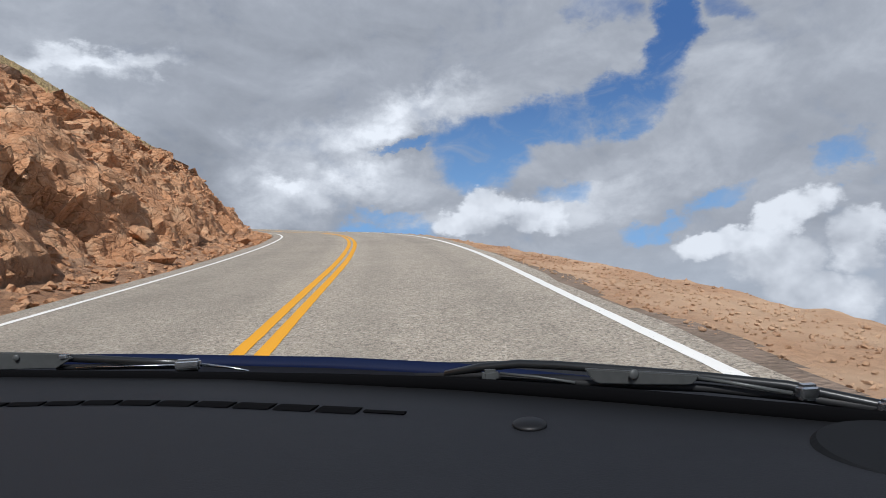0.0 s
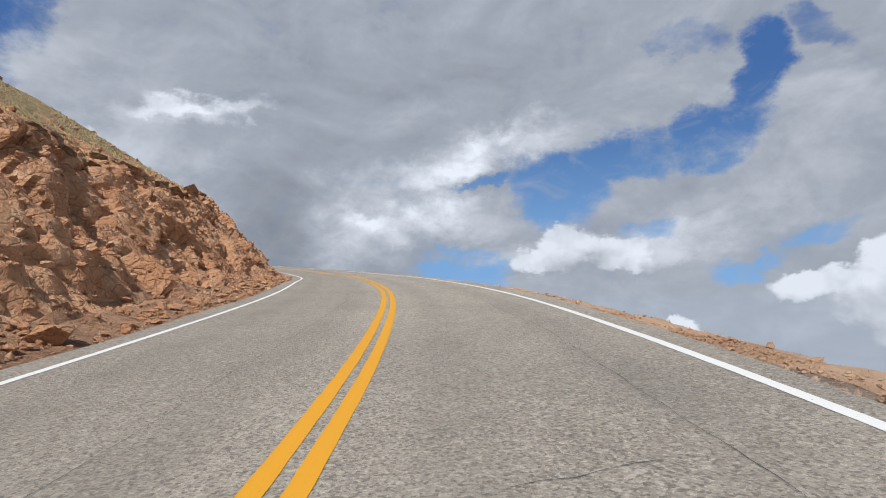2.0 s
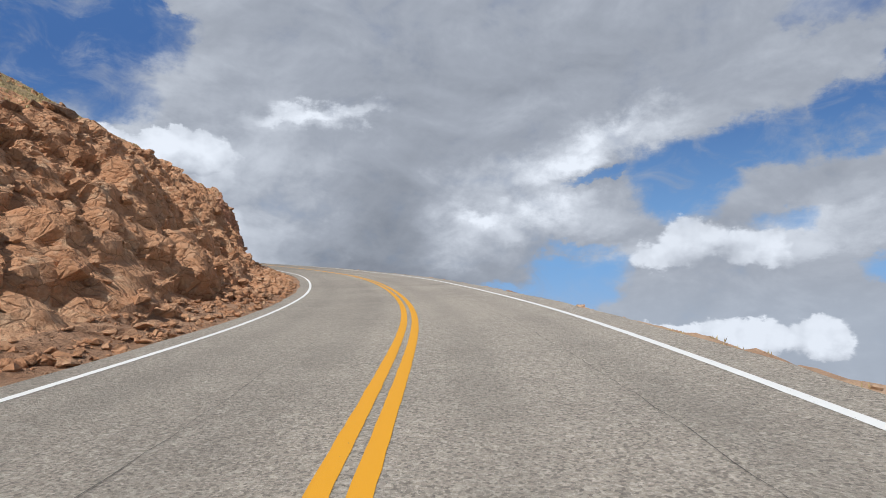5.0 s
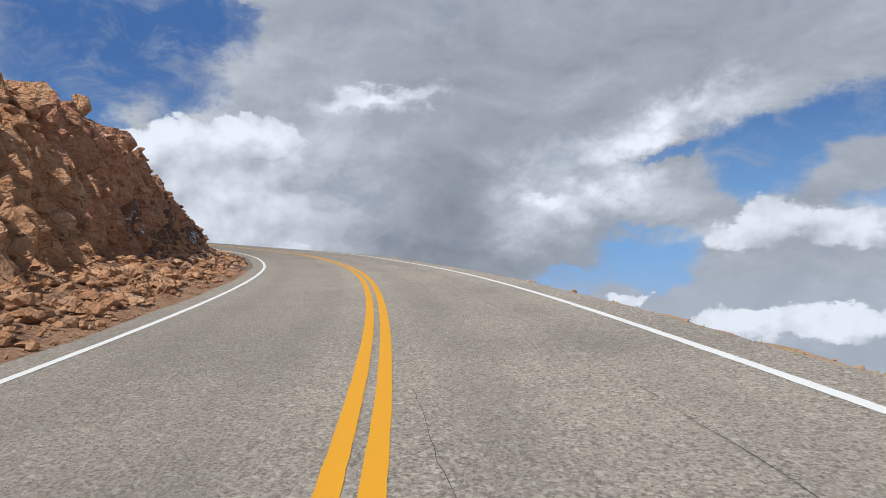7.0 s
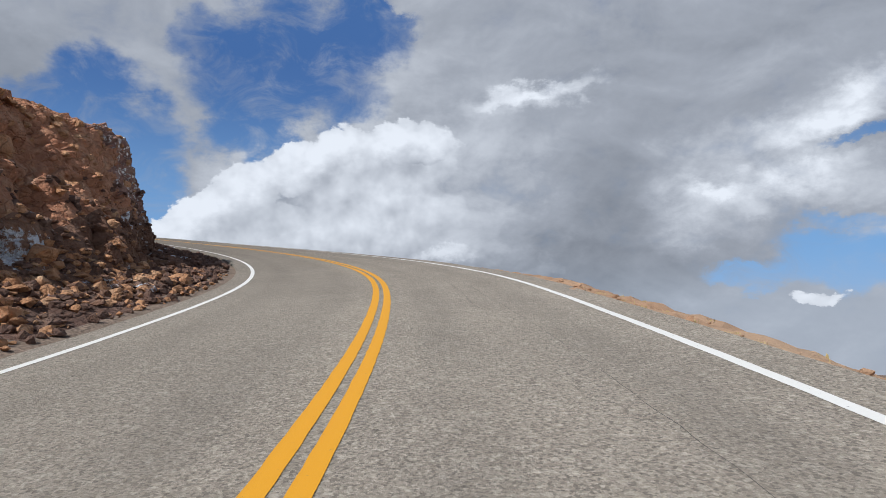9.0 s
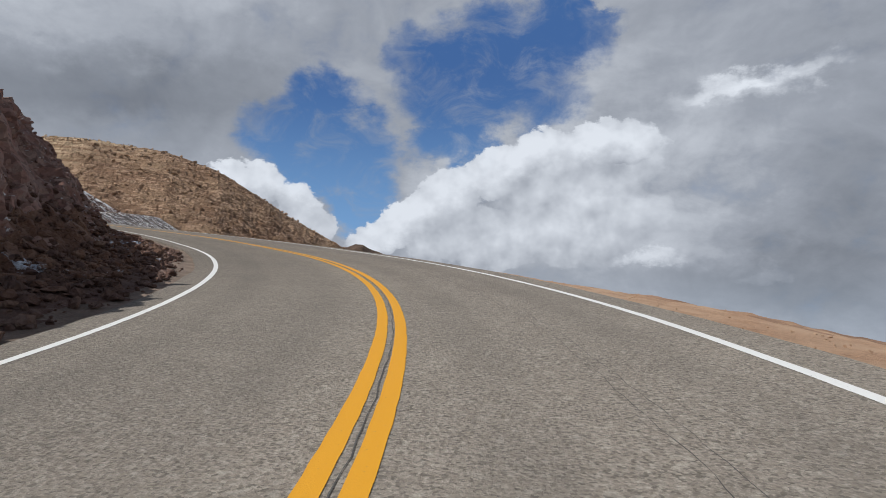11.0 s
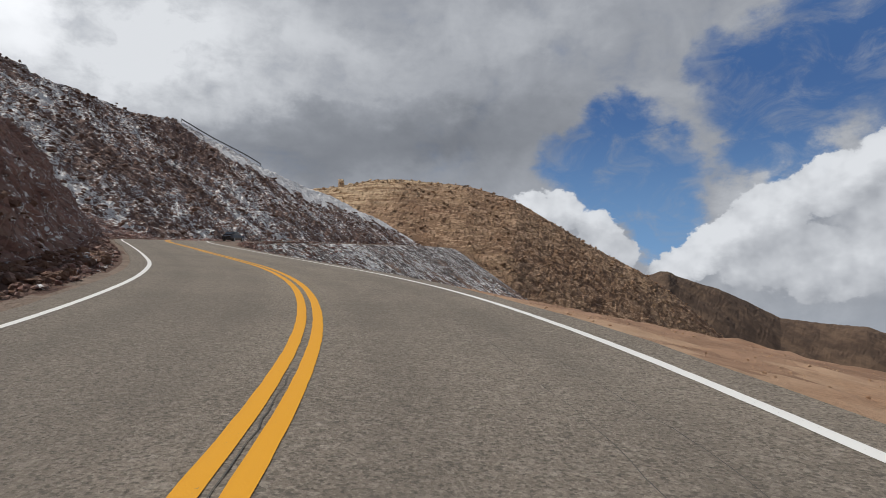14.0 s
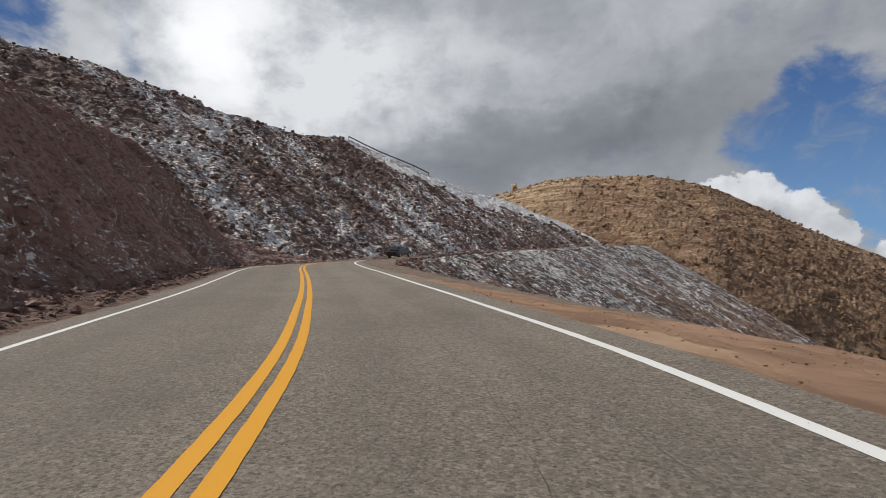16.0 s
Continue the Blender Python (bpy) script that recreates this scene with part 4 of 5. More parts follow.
def bank_place(s, t):
    i = int(np.clip(np.searchsorted(s_b, s) - 1, 0, len(s_b) - 2))
    j = int(np.clip(np.searchsorted(t_b, t) - 1, 0, len(t_b) - 2))
    a, b = (s - s_b[i]) / (s_b[i + 1] - s_b[i]), (t - t_b[j]) / (t_b[j + 1] - t_b[j])
    return (Pb[i, j] * (1 - a) + Pb[i + 1, j] * a) * (1 - b) + (Pb[i, j + 1] * (1 - a) + Pb[i + 1, j + 1] * a) * b


def shoulder_place(s, u):
    i = int(np.clip(np.searchsorted(s_w, s) - 1, 0, len(s_w) - 2))
    j = int(np.clip(np.searchsorted(u_w, u) - 1, 0, len(u_w) - 2))
    a, b = (s - s_w[i]) / (s_w[i + 1] - s_w[i]), (u - u_w[j]) / (u_w[j + 1] - u_w[j])
    return (Pw[i, j] * (1 - a) + Pw[i + 1, j] * a) * (1 - b) + (Pw[i, j + 1] * (1 - a) + Pw[i + 1, j + 1] * a) * b


STONES = [stone_mesh(k, ROCK) for k in range(10)]
rng = random.Random(7)
for k in range(270):
    s = rng.uniform(4, 108)
    if rng.random() < 0.35:
        s = rng.uniform(78, 116)
    big = rng.random()
    if k % 3:
        t, size = rng.uniform(0.35, 1.15), 0.10 + 0.32 * big ** 3
    else:
        t, size = rng.uniform(1.0, 1.98), 0.18 + 0.5 * big ** 2.5
    p = bank_place(s, t)
    ob = new("rock", STONES[rng.randrange(10)])
    ob.matrix_world = pose(p[0], p[1], p[2] + size * 0.22, rng.uniform(-25, 25), rng.uniform(-25, 25), rng.uniform(0, 360)) @ Matrix.Diagonal((size * rng.uniform(0.8, 1.3), size, size * rng.uniform(0.7, 1.1), 1))
    tagged(ob, "angular red-brown granite rock lying on the bank" if t > 1 else "angular red-brown granite rock fallen beside the road", "rock", "rocks fallen from the bank")
# weathered slabs jut out under the turf along the brow
LEDGE = surface("weathered slab", lambda t: rock_colour(t, (0.40, 0.26, 0.17), (0.27, 0.165, 0.105), (0.50, 0.36, 0.25)), 0.92, rock_bump)
SLABS = [stone_mesh(200 + k, LEDGE, "brow_rock") for k in range(6)]
for k in range(46):
    s = 20 + 62 * (k + rng.random()) / 46
    p = bank_place(s, rng.uniform(1.93, 2.04))
    size = 0.35 + 0.65 * rng.random() ** 2
    heading = math.degrees(math.atan2(*road([s])[1][0][::-1]))
    ob = new("brow_rock", SLABS[rng.randrange(6)])
    ob.matrix_world = pose(p[0], p[1], p[2] - 0.06, rng.uniform(-10, 10), rng.uniform(8, 24), heading + rng.uniform(-25, 25)) @ Matrix.Diagonal((size * rng.uniform(1.0, 1.7), size * 0.8, size * rng.uniform(0.35, 0.6), 1))
    tagged(ob, "flat dark-weathered granite slab under the turf on the brow", "rock", "slabs along the brow of the bank")
# one pale boulder stands on the brow of the cliff
p = bank_place(97.5, 2.02)
ob = new("boulder", stone_mesh(77, ROCK, "boulder"))
ob.matrix_world = pose(p[0], p[1], p[2] + 0.35, 10, -8, 40) @ Matrix.Diagonal((0.5, 0.45, 0.85, 1))
tagged(ob, "pale brown boulder perched on the brow of the cut", "rock")

nrng = np.random.RandomState(3)


def strew(n, s0, s1, t0, t1, lo, hi, where, power=2.5):
    s, t = nrng.uniform(s0, s1, n), nrng.uniform(t0, t1, n)
    return [where(a, b) for a, b in zip(s, t)], lo + (hi - lo) * nrng.uniform(0, 1, n) ** power


stone_field("bank_rubble", *strew(3600, 0, 120, 0.1, 1.3, 0.03, 0.17, bank_place), ROCK, "small red-brown stones along the foot of the bank", 1)
stone_field("apron_rubble", *strew(1500, 70, 116, 0.3, 1.15, 0.06, 0.26, bank_place), ROCK, "fallen red-brown stones heaped below the cliff", 11)
stone_field("face_rubble", *strew(1700, 0, 125, 1.1, 2.05, 0.05, 0.26, bank_place), ROCK, "loose red-brown stones on the rock face", 2)
stone_field("dark_rubble", *strew(2200, 106, 142, 0.12, 1.4, 0.03, 0.20, bank_place), DARK_RUBBLE, "dark brown stones with traces of snow below the bank", 3)
stone_field("bank_stones", *strew(5200, 138, 226, 0.25, 1.95, 0.03, 0.15, bank_place, 3), BROWN, "small dark stones on the brown bank beside the road", 13)
stone_field("turf_stones", *strew(420, 16, 88, 2.03, 2.5, 0.05, 0.24, bank_place, 3), ROCK, "pale stones lying in the dry turf", 14)
stone_field("snowy_rubble", *strew(1700, 94, 165, 0.35, 1.15, 0.05, 0.24, bank_place), SNOW_RUBBLE, "broken stones with old snow between them", 4)
stone_field("gravel", *strew(9000, 1, 44, 0.06, 1.2, 0.010, 0.05, shoulder_place, 3), DIRT, "tan gravel on the shoulder", 5)
stone_field("gravel_beyond", *strew(4200, 100, 200, 0.12, 1.3, 0.010, 0.04, shoulder_place, 3), DIRT, "tan gravel on the shoulder", 6)
stone_field("edge_stones", *strew(420, 22, 115, 0.9, 1.12, 0.03, 0.11, shoulder_place, 3), DIRT, "brown stones along the edge of the drop", 8)

hill_pick = P_hill[:, 15:150].reshape(-1, 3)
hill_pick = hill_pick[nrng.randint(0, len(hill_pick), 6000)] + nrng.uniform(-1.5, 1.5, (6000, 3)) * (1, 1, 0)
stone_field("hill_stones", hill_pick.tolist(), 0.3 + 1.4 * nrng.uniform(0, 1, 6000) ** 3, TAN, "broken brown rocks strewn over the dry hill", 9)
stone_field("fill_stones", *strew(2600, 206, 268, 0.92, 1.55, 0.10, 0.42, shoulder_place), BROWN, "dark stones on the icy fill below the far road", 12)
bare = Ph[:-1, :-1][wedge == 0]
slope_pick = bare[nrng.randint(0, len(bare), 13000)] + nrng.uniform(-0.6, 0.6, (13000, 3)) * (1, 1, 0)
stone_field("slope_stones", slope_pick.tolist(), 0.12 + 0.55 * nrng.uniform(0, 1, 13000) ** 3, DARK_RUBBLE, "dark stones strewn over the snowy slope", 10)

# ---- dry grass ----
BLADE = surface("dry grass", lambda t: t.mix(t.noise(t.position(), 3.0, 3), (0.55, 0.43, 0.21), (0.36, 0.28, 0.125)), 0.8)


def grass(name, places, height, label, seed):
    r = np.random.RandomState(seed)
    V, F = [], []
    for (x, y, z) in places:
        h = height * r.uniform(0.5, 1.3)
        for _ in range(7):
            a, lean, w = r.uniform(0, 6.28), r.uniform(0.15, 0.8) * h, 0.018
            ox, oy = r.uniform(-0.09, 0.09, 2)
            c, s = math.cos(a), math.sin(a)
            n = len(V)
            V += [(x + ox - s * w, y + oy + c * w, z - 0.03), (x + ox + s * w, y + oy - c * w, z - 0.03), (x + ox + c * lean, y + oy + s * lean, z + h * r.uniform(0.6, 1.0))]
            F.append((n, n + 1, n + 2))
    me = bpy.data.meshes.new(name)
    me.from_pydata(V, [], F)
    me.materials.append(BLADE)
    return tagged(new(name, me), label, "grass", kind="stuff")


spots = [bank_place(a, b) for a, b in zip(nrng.uniform(18, 100, 7000), 2.0 + 0.6 * nrng.uniform(0, 1, 7000) ** 1.5)]
grass("bank_grass", spots, 0.075, "short dry yellow-green grass on the hill above the cut", 1)
grass("edge_grass", [shoulder_place(a, b) for a, b in zip(nrng.uniform(25, 112, 420), nrng.uniform(0.93, 1.06, 420))], 0.05, "dry grass tufts along the edge of the drop", 2)

# ---- cracks in the asphalt ----
road_ob = bpy.data.objects["road"]


def crack(points, width, seed, wander=True):
    """A jagged dark crack through (s, d) points."""
    r = np.random.RandomState(seed)
    pts = np.array(points, float)
    n = max(6, int(np.abs(np.diff(pts, axis=0)).sum() / 0.22))
    x = np.linspace(0, len(pts) - 1, n)
    s = np.interp(x, np.arange(len(pts)), pts[:, 0]) + r.uniform(-0.05, 0.05, n)
    d = np.interp(x, np.arange(len(pts)), pts[:, 1]) + (np.cumsum(r.uniform(-0.035, 0.035, n)) * 0.6 if wander else r.uniform(-0.014, 0.014, n))
    w = width * r.uniform(0.4, 1.3, n)
    along = np.ptp(pts[:, 0]) > np.ptp(pts[:, 1])
    a, b = (on_road(s, d - w, 0.006), on_road(s, d + w, 0.006)) if along else (on_road(s - w, d, 0.006), on_road(s + w, d, 0.006))
    ob = new("crack", grid_mesh("crack", np.stack([a, b], 1), [TAR]))
    ob.parent = road_ob
    return ob


crng = random.Random(5)
for k, (s0, s1, d0, d1) in enumerate([(14, 40, 2.7, 2.5), (38, 70, 2.2, 1.9), (66, 96, 2.3, 2.0), (74, 79, 0.3, 0.32), (88, 97, 1.3, 1.25), (86, 97, 1.75, 1.7), (100, 140, 2.35, 2.1),
                                       (108, 150, 1.7, 2.0), (112, 128, 0.0, 0.02), (128, 146, 0.02, 0.0), (140, 180, 2.7, 2.2), (150, 176, 1.8, 1.5), (20, 60, -1.2, -1.5)]):
    mid = 0.5 * (s0 + s1)
    side = abs(d0) > 0.1
    crack([(s0, d0), (mid, 0.5 * (d0 + d1) + (crng.uniform(-0.25, 0.25) if side else 0)), (s1, d1)], 0.0032 if side else 0.005, 40 + k, side)
for k in range(9):
    s, d = crng.uniform(5, 170), crng.choice((-3.2, 0.3, 0.4, 1.2))
    crack([(s, d), (s + crng.uniform(-0.4, 0.4), d + crng.uniform(0.5, 1.6))], 0.004, 80 + k)

# outcrop on top of the dry hill
for k, (a, dr, w, h) in enumerate([(69.6, 4, 3.2, 7.0), (70.3, 0, 2.4, 3.2), (68.7, 0, 5.0, 2.4), (66.5, 0, 6.0, 2.5)]):
    r = float(np.interp(a, HA[::-1], HR[::-1])) - dr
    z = 11.3 + math.tan(radians(float(np.interp(a, HA[::-1], HE[::-1])))) * float(np.interp(a, HA[::-1], HR[::-1]))
    ob = new("outcrop", stone_mesh(300 + k, TAN, "outcrop"))
    ob.matrix_world = pose(-2.3 - math.sin(radians(a)) * r, 122.7 + math.cos(radians(a)) * r, z + h * 0.25, 0, 0, 40 * k) @ Matrix.Diagonal((w, w, h, 1))
    tagged(ob, "brown rock outcrop on the top of the dry hill", "rock", "outcrops on the hill")


# a low rail along the upper road, on the crest of the snowy slope
RAIL = surface("weathered rail", lambda t: t.mix(t.noise(t.position(), 3, 4), (0.09, 0.085, 0.08), (0.16, 0.15, 0.14)), 0.6, metal=0.3)
rail = tagged(new("guard_rail"), "weathered dark guard rail along the upper road", "guard rail")
top_line = []
for i in range(len(u_h)):
    if 43 <= u_h[i] <= 66 and i % 5 == 0:
        top_line.append(Vector(Ph[i][int(Ph[i][:, 2].argmax())]))
rail.location = top_line[0]
bm = bmesh.new()
for a, b in zip(top_line, top_line[1:]):
    d = (b - a).normalized()
    n = Vector((d.y, -d.x, 0)).normalized() * 0.04
    z0, z1 = Vector((0, 0, 0.62)), Vector((0, 0, 0.92))
    o = top_line[0]
    q = [bm.verts.new(p - o) for p in (a + z0 - n, b + z0 - n, b + z1 - n, a + z1 - n, a + z0 + n, b + z0 + n, b + z1 + n, a + z1 + n)]
    for f in ((0, 1, 2, 3), (7, 6, 5, 4), (0, 4, 5, 1), (3, 2, 6, 7), (0, 3, 7, 4), (1, 5, 6, 2)):
        bm.faces.new([q[k] for k in f])
part("rail", bm, RAIL, rail)
post = bpy.data.meshes.new("post")
bm = bmesh.new()
bmesh.ops.create_cube(bm, size=1)
bmesh.ops.scale(bm, vec=(0.16, 0.16, 1.7), verts=bm.verts)
bmesh.ops.translate(bm, vec=(0, 0, 0.1), verts=bm.verts)
bmesh.ops.bevel(bm, geom=bm.edges[:], offset=0.02, segments=1, affect="EDGES")
bm.to_mesh(post)
bm.free()
post.materials.append(RAIL)
for p in top_line:
    ob = new("post", post)
    ob.parent = rail
    ob.location = p - top_line[0]

# ---- a dark car on the far road ----
CARPAINT = surface("black car paint", lambda t: t.mix(t.noise(t.coords(), 4, 3), (0.012, 0.012, 0.014), (0.02, 0.02, 0.022)), 0.25, spec=0.6)
GLASS = surface("dark car glass", (0.01, 0.012, 0.014), 0.06, spec=0.8)
TYRE = surface("tyre", (0.015, 0.015, 0.015), 0.8)
ALLOY = surface("wheel alloy", (0.35, 0.35, 0.36), 0.35, metal=0.8)


def loft(sections):
    """A closed shell through cross sections: (y, half width low, half width high, low z, high z)."""
    bm = bmesh.new()
    rings = []
    for y, wl, wh, z0, z1 in sections:
        zm = 0.5 * (z0 + z1)
        rings.append([bm.verts.new(p) for p in ((-wl, y, z0), (wl, y, z0), (wl * 1.02, y, zm), (wh, y, z1 - 0.05), (wh - 0.08, y, z1), (-wh + 0.08, y, z1), (-wh, y, z1 - 0.05), (-wl * 1.02, y, zm))])
    for a, b in zip(rings, rings[1:]):
        for k in range(8):
            bm.faces.new([a[k], a[(k + 1) % 8], b[(k + 1) % 8], b[k]])
    bm.faces.new(rings[0][::-1])
    bm.faces.new(rings[-1])
    bmesh.ops.recalc_face_normals(bm, faces=bm.faces)
    return bm


far_car = tagged(new("car"), "small black estate car on the far stretch of road", "car")
pc, pa, prr, _ = road([243.0])
spot = on_road([243.0], -2.0)[0]
grade = math.degrees(math.atan2(road([246.0])[0][0][2] - road([240.0])[0][0][2], 6.0))
far_car.matrix_world = pose(spot[0], spot[1], spot[2] + 0.01, 0, 0, math.degrees(math.atan2(pa[0][0], -pa[0][1]))) @ pose(0, 0, 0, -grade)
part("body", loft([(-2.2, 0.72, 0.7, 0.35, 0.8), (-1.9, 0.86, 0.8, 0.25, 0.95), (-0.9, 0.9, 0.86, 0.22, 1.0), (1.0, 0.9, 0.86, 0.22, 1.0), (1.9, 0.88, 0.82, 0.25, 0.98), (2.2, 0.76, 0.74, 0.35, 0.85)]), CARPAINT, far_car, "glossy black body")
part("cabin", loft([(-1.1, 0.78, 0.74, 0.95, 1.05), (-0.5, 0.76, 0.62, 0.95, 1.48), (0.9, 0.76, 0.62, 0.95, 1.5), (1.75, 0.76, 0.66, 0.95, 1.12)]), GLASS, far_car, "dark window band")
part("roof", loft([(-0.45, 0.6, 0.58, 1.46, 1.52), (0.9, 0.6, 0.58, 1.47, 1.54)]), CARPAINT, far_car, "black roof")
for sx in (-0.8, 0.8):
    for sy in (-1.35, 1.35):
        bm = bmesh.new()
        bmesh.ops.create_cone(bm, cap_ends=True, segments=20, radius1=0.33, radius2=0.33, depth=0.2, matrix=Matrix.Translation((sx, sy, 0.33)) @ Matrix.Rotation(math.pi / 2, 4, "Y"))
        wheel = part("wheel", bm, TYRE, far_car, "black tyre")
        bm = bmesh.new()
        bmesh.ops.create_cone(bm, cap_ends=True, segments=16, radius1=0.2, radius2=0.2, depth=0.22, matrix=Matrix.Translation((sx, sy, 0.33)) @ Matrix.Rotation(math.pi / 2, 4, "Y"))
        part("rim", bm, ALLOY, wheel)


# ---- the car whose dashboard is looked over, standing at the start of the drive ----
CAR = pose(0, 0, 0, 0, 0.7, -0.93) @ pose(0, 0, 0, 0, 0, -18.6) @ pose(0, 0, 0, 5.6) @ pose(0, 0, 0, 0, -2.06) @ Matrix.Translation((0.0135, -0.02, 0))
PLASTIC = surface("charcoal dash plastic", lambda t: t.mix(t.noise(t.coords(), 40, 4), (0.0095, 0.0105, 0.0135), (0.0145, 0.0155, 0.0195)), 0.7,
                  lambda t: t.bump(t.noise(t.coords(), 700, 2), 0.25, 0.002), spec=0.25)
BLACK = surface("black trim", lambda t: t.mix(t.noise(t.coords(), 60, 3), (0.006, 0.006, 0.007), (0.012, 0.012, 0.013)), 0.45)
VOID = surface("dull black", (0.003, 0.003, 0.0035), 0.95, spec=0.05)
WIPER = surface("dark grey wiper", lambda t: t.mix(t.noise(t.coords(), 80, 4), (0.008, 0.0085, 0.009), (0.018, 0.019, 0.02)), 0.3, spec=0.5)
GRILLE = surface("speaker cloth", lambda t: t.mix(t.noise(t.coords(), 400, 2), (0.006, 0.0065, 0.008), (0.011, 0.012, 0.014)), 0.85, spec=0.15)
RUBBER = surface("black rubber", (0.012, 0.012, 0.013), 0.6)
ARM = surface("grey wiper metal", lambda t: t.mix(t.noise(t.coords(), 90, 4), (0.05, 0.053, 0.053), (0.085, 0.088, 0.088)), 0.42, metal=0.2)
CHROME = surface("bright metal", (0.62, 0.63, 0.64), 0.22, metal=1.0)
BLUE = surface("dark blue car paint", lambda t: t.mix(t.noise(t.coords(), 300, 2), (0.004, 0.008, 0.03), (0.006, 0.011, 0.038)), 0.3, spec=0.35)

car = tagged(new("car"), "dark blue car with charcoal dashboard and wipers at rest", "car")
car.matrix_world = CAR @ Matrix.Translation((0, 0, -1.2))
UP = Vector((0, 0, 1.2))
EDGE_X = [-1.0, -0.593, -0.23, 0.05, 0.218, 0.391, 0.62]
EDGE_Y = [1.09, 0.967, 0.841, 0.699, 0.588, 0.463, 0.25]


def edge_y(x):
    return float(np.interp(x, EDGE_X, EDGE_Y))


SIGHT_X = [-0.7, -0.4, -0.094, 0.107, 0.276, 0.47, 0.7, 0.85, 1.6]
SIGHT_Z = [-0.182, -0.197, -0.221, -0.244, -0.272, -0.302, -0.348, -0.39, -0.6]


def bonnet_z(x, y):
    """The bonnet's rear edge, which dips towards the near side."""
    return float(np.interp(x / y, SIGHT_X, SIGHT_Z)) * y - 0.006 * y


def bonnet_y(x):
    return edge_y(x) + 0.15


def dash_z(y):
    return -0.19 - 0.06 * (y - 0.5)


def sheet(xs, y0, y1, z0, z1, rows=6, thick=0.02, crown=0.0):
    """A closed, slightly crowned sheet between two edges that run across the car."""
    bm = bmesh.new()
    tops, lows = [], []
    for x in xs:
        a, b = [], []
        for k in range(rows):
            u = k / (rows - 1)
            p = Vector((x, y0(x) * (1 - u) + y1(x) * u, z0(x) * (1 - u) + z1(x) * u + crown * math.sin(u * math.pi))) + UP
            a.append(bm.verts.new(p))
            b.append(bm.verts.new(p - Vector((0, 0, thick))))
        tops.append(a)
        lows.append(b)
    for A, flip in ((tops, False), (lows, True)):
        for i in range(len(xs) - 1):
            for k in range(rows - 1):
                f = [A[i][k], A[i + 1][k], A[i + 1][k + 1], A[i][k + 1]]
                bm.faces.new(f[::-1] if flip else f)
    for i in range(len(xs) - 1):
        bm.faces.new([tops[i][0], lows[i][0], lows[i + 1][0], tops[i + 1][0]])
        bm.faces.new([tops[i][-1], tops[i + 1][-1], lows[i + 1][-1], lows[i][-1]])
    for i, o in ((0, 1), (len(xs) - 1, -1)):
        for k in range(rows - 1):
            bm.faces.new([tops[i][k], tops[i][k + 1], lows[i][k + 1], lows[i][k]][::o])
    return bm


def bar(points, w, h, taper=1.0):
    """A rounded bar along a line of points in the car's space."""
    bm = bmesh.new()
    rings = []
    pts = [Vector(p) + UP for p in points]
    for i, p in enumerate(pts):
        d = (pts[min(i + 1, len(pts) - 1)] - pts[max(i - 1, 0)]).normalized()
        side = d.cross(Vector((0, 0, 1))).normalized()
        up = side.cross(d)
        k = 1 + (taper - 1) * i / (len(pts) - 1)
        rings.append([bm.verts.new(p + side * (w * k * math.cos(a)) + up * (h * k * math.sin(a))) for a in [math.pi / 4 * j for j in range(8)]])
    for a, b in zip(rings, rings[1:]):
        for j in range(8):
            bm.faces.new([a[j], a[(j + 1) % 8], b[(j + 1) % 8], b[j]])
    bm.faces.new(rings[0][::-1])
    bm.faces.new(rings[-1])
    return bm


def lump(centre, size, bevel=0.003):
    bm = bmesh.new()
    bmesh.ops.create_cube(bm, size=1)
    bmesh.ops.scale(bm, vec=size, verts=bm.verts)
    bmesh.ops.bevel(bm, geom=bm.edges[:], offset=bevel, segments=2, affect="EDGES")
    bmesh.ops.translate(bm, vec=Vector(centre) + UP, verts=bm.verts)
    return bm


xs = list(np.linspace(-1.0, 0.62, 28))
dash = part("dashboard", sheet(xs, lambda x: edge_y(x) - 0.85, edge_y, lambda x: dash_z(edge_y(x) - 0.85), lambda x: dash_z(edge_y(x)), 9, 0.10), PLASTIC, car, "charcoal plastic dashboard", True)
# demister slot, split by thin webs
slot = [(-0.72, 0.84), (-0.466, 0.758), (-0.335, 0.735), (-0.21, 0.695), (-0.10, 0.648), (0.010, 0.598)]
for k in range(16):
    x0, x1 = -0.72 + k * 0.0456, -0.72 + (k + 1) * 0.0456 - 0.006
    y = [float(np.interp(x, [q[0] for q in slot], [q[1] for q in slot])) for x in (x0, x1)]
    w = 0.0045 + 0.0055 * min(1, k / 11) if k < 15 else 0.0035
    part("vent_slot", bar([(x0, y[0], dash_z(y[0]) + 0.0015), (x1, y[1], dash_z(y[1]) + 0.0015)], w, 0.0012), VOID, dash)
bm = bmesh.new()
bmesh.ops.create_uvsphere(bm, u_segments=24, v_segments=12, radius=0.015)
bmesh.ops.scale(bm, vec=(1, 1, 0.3), verts=bm.verts)
bmesh.ops.translate(bm, vec=Vector((0.109, 0.534, -0.190)) + UP, verts=bm.verts)
part("sensor", bm, BLACK, dash, "small black sunlight sensor dome", True)
bm = bmesh.new()
bmesh.ops.create_cone(bm, cap_ends=True, segments=48, radius1=0.062, radius2=0.058, depth=0.004)
bmesh.ops.translate(bm, vec=Vector((0.352, 0.412, -0.184)) + UP, verts=bm.verts)
part("speaker_grille", bm, GRILLE, dash, "round black speaker grille")
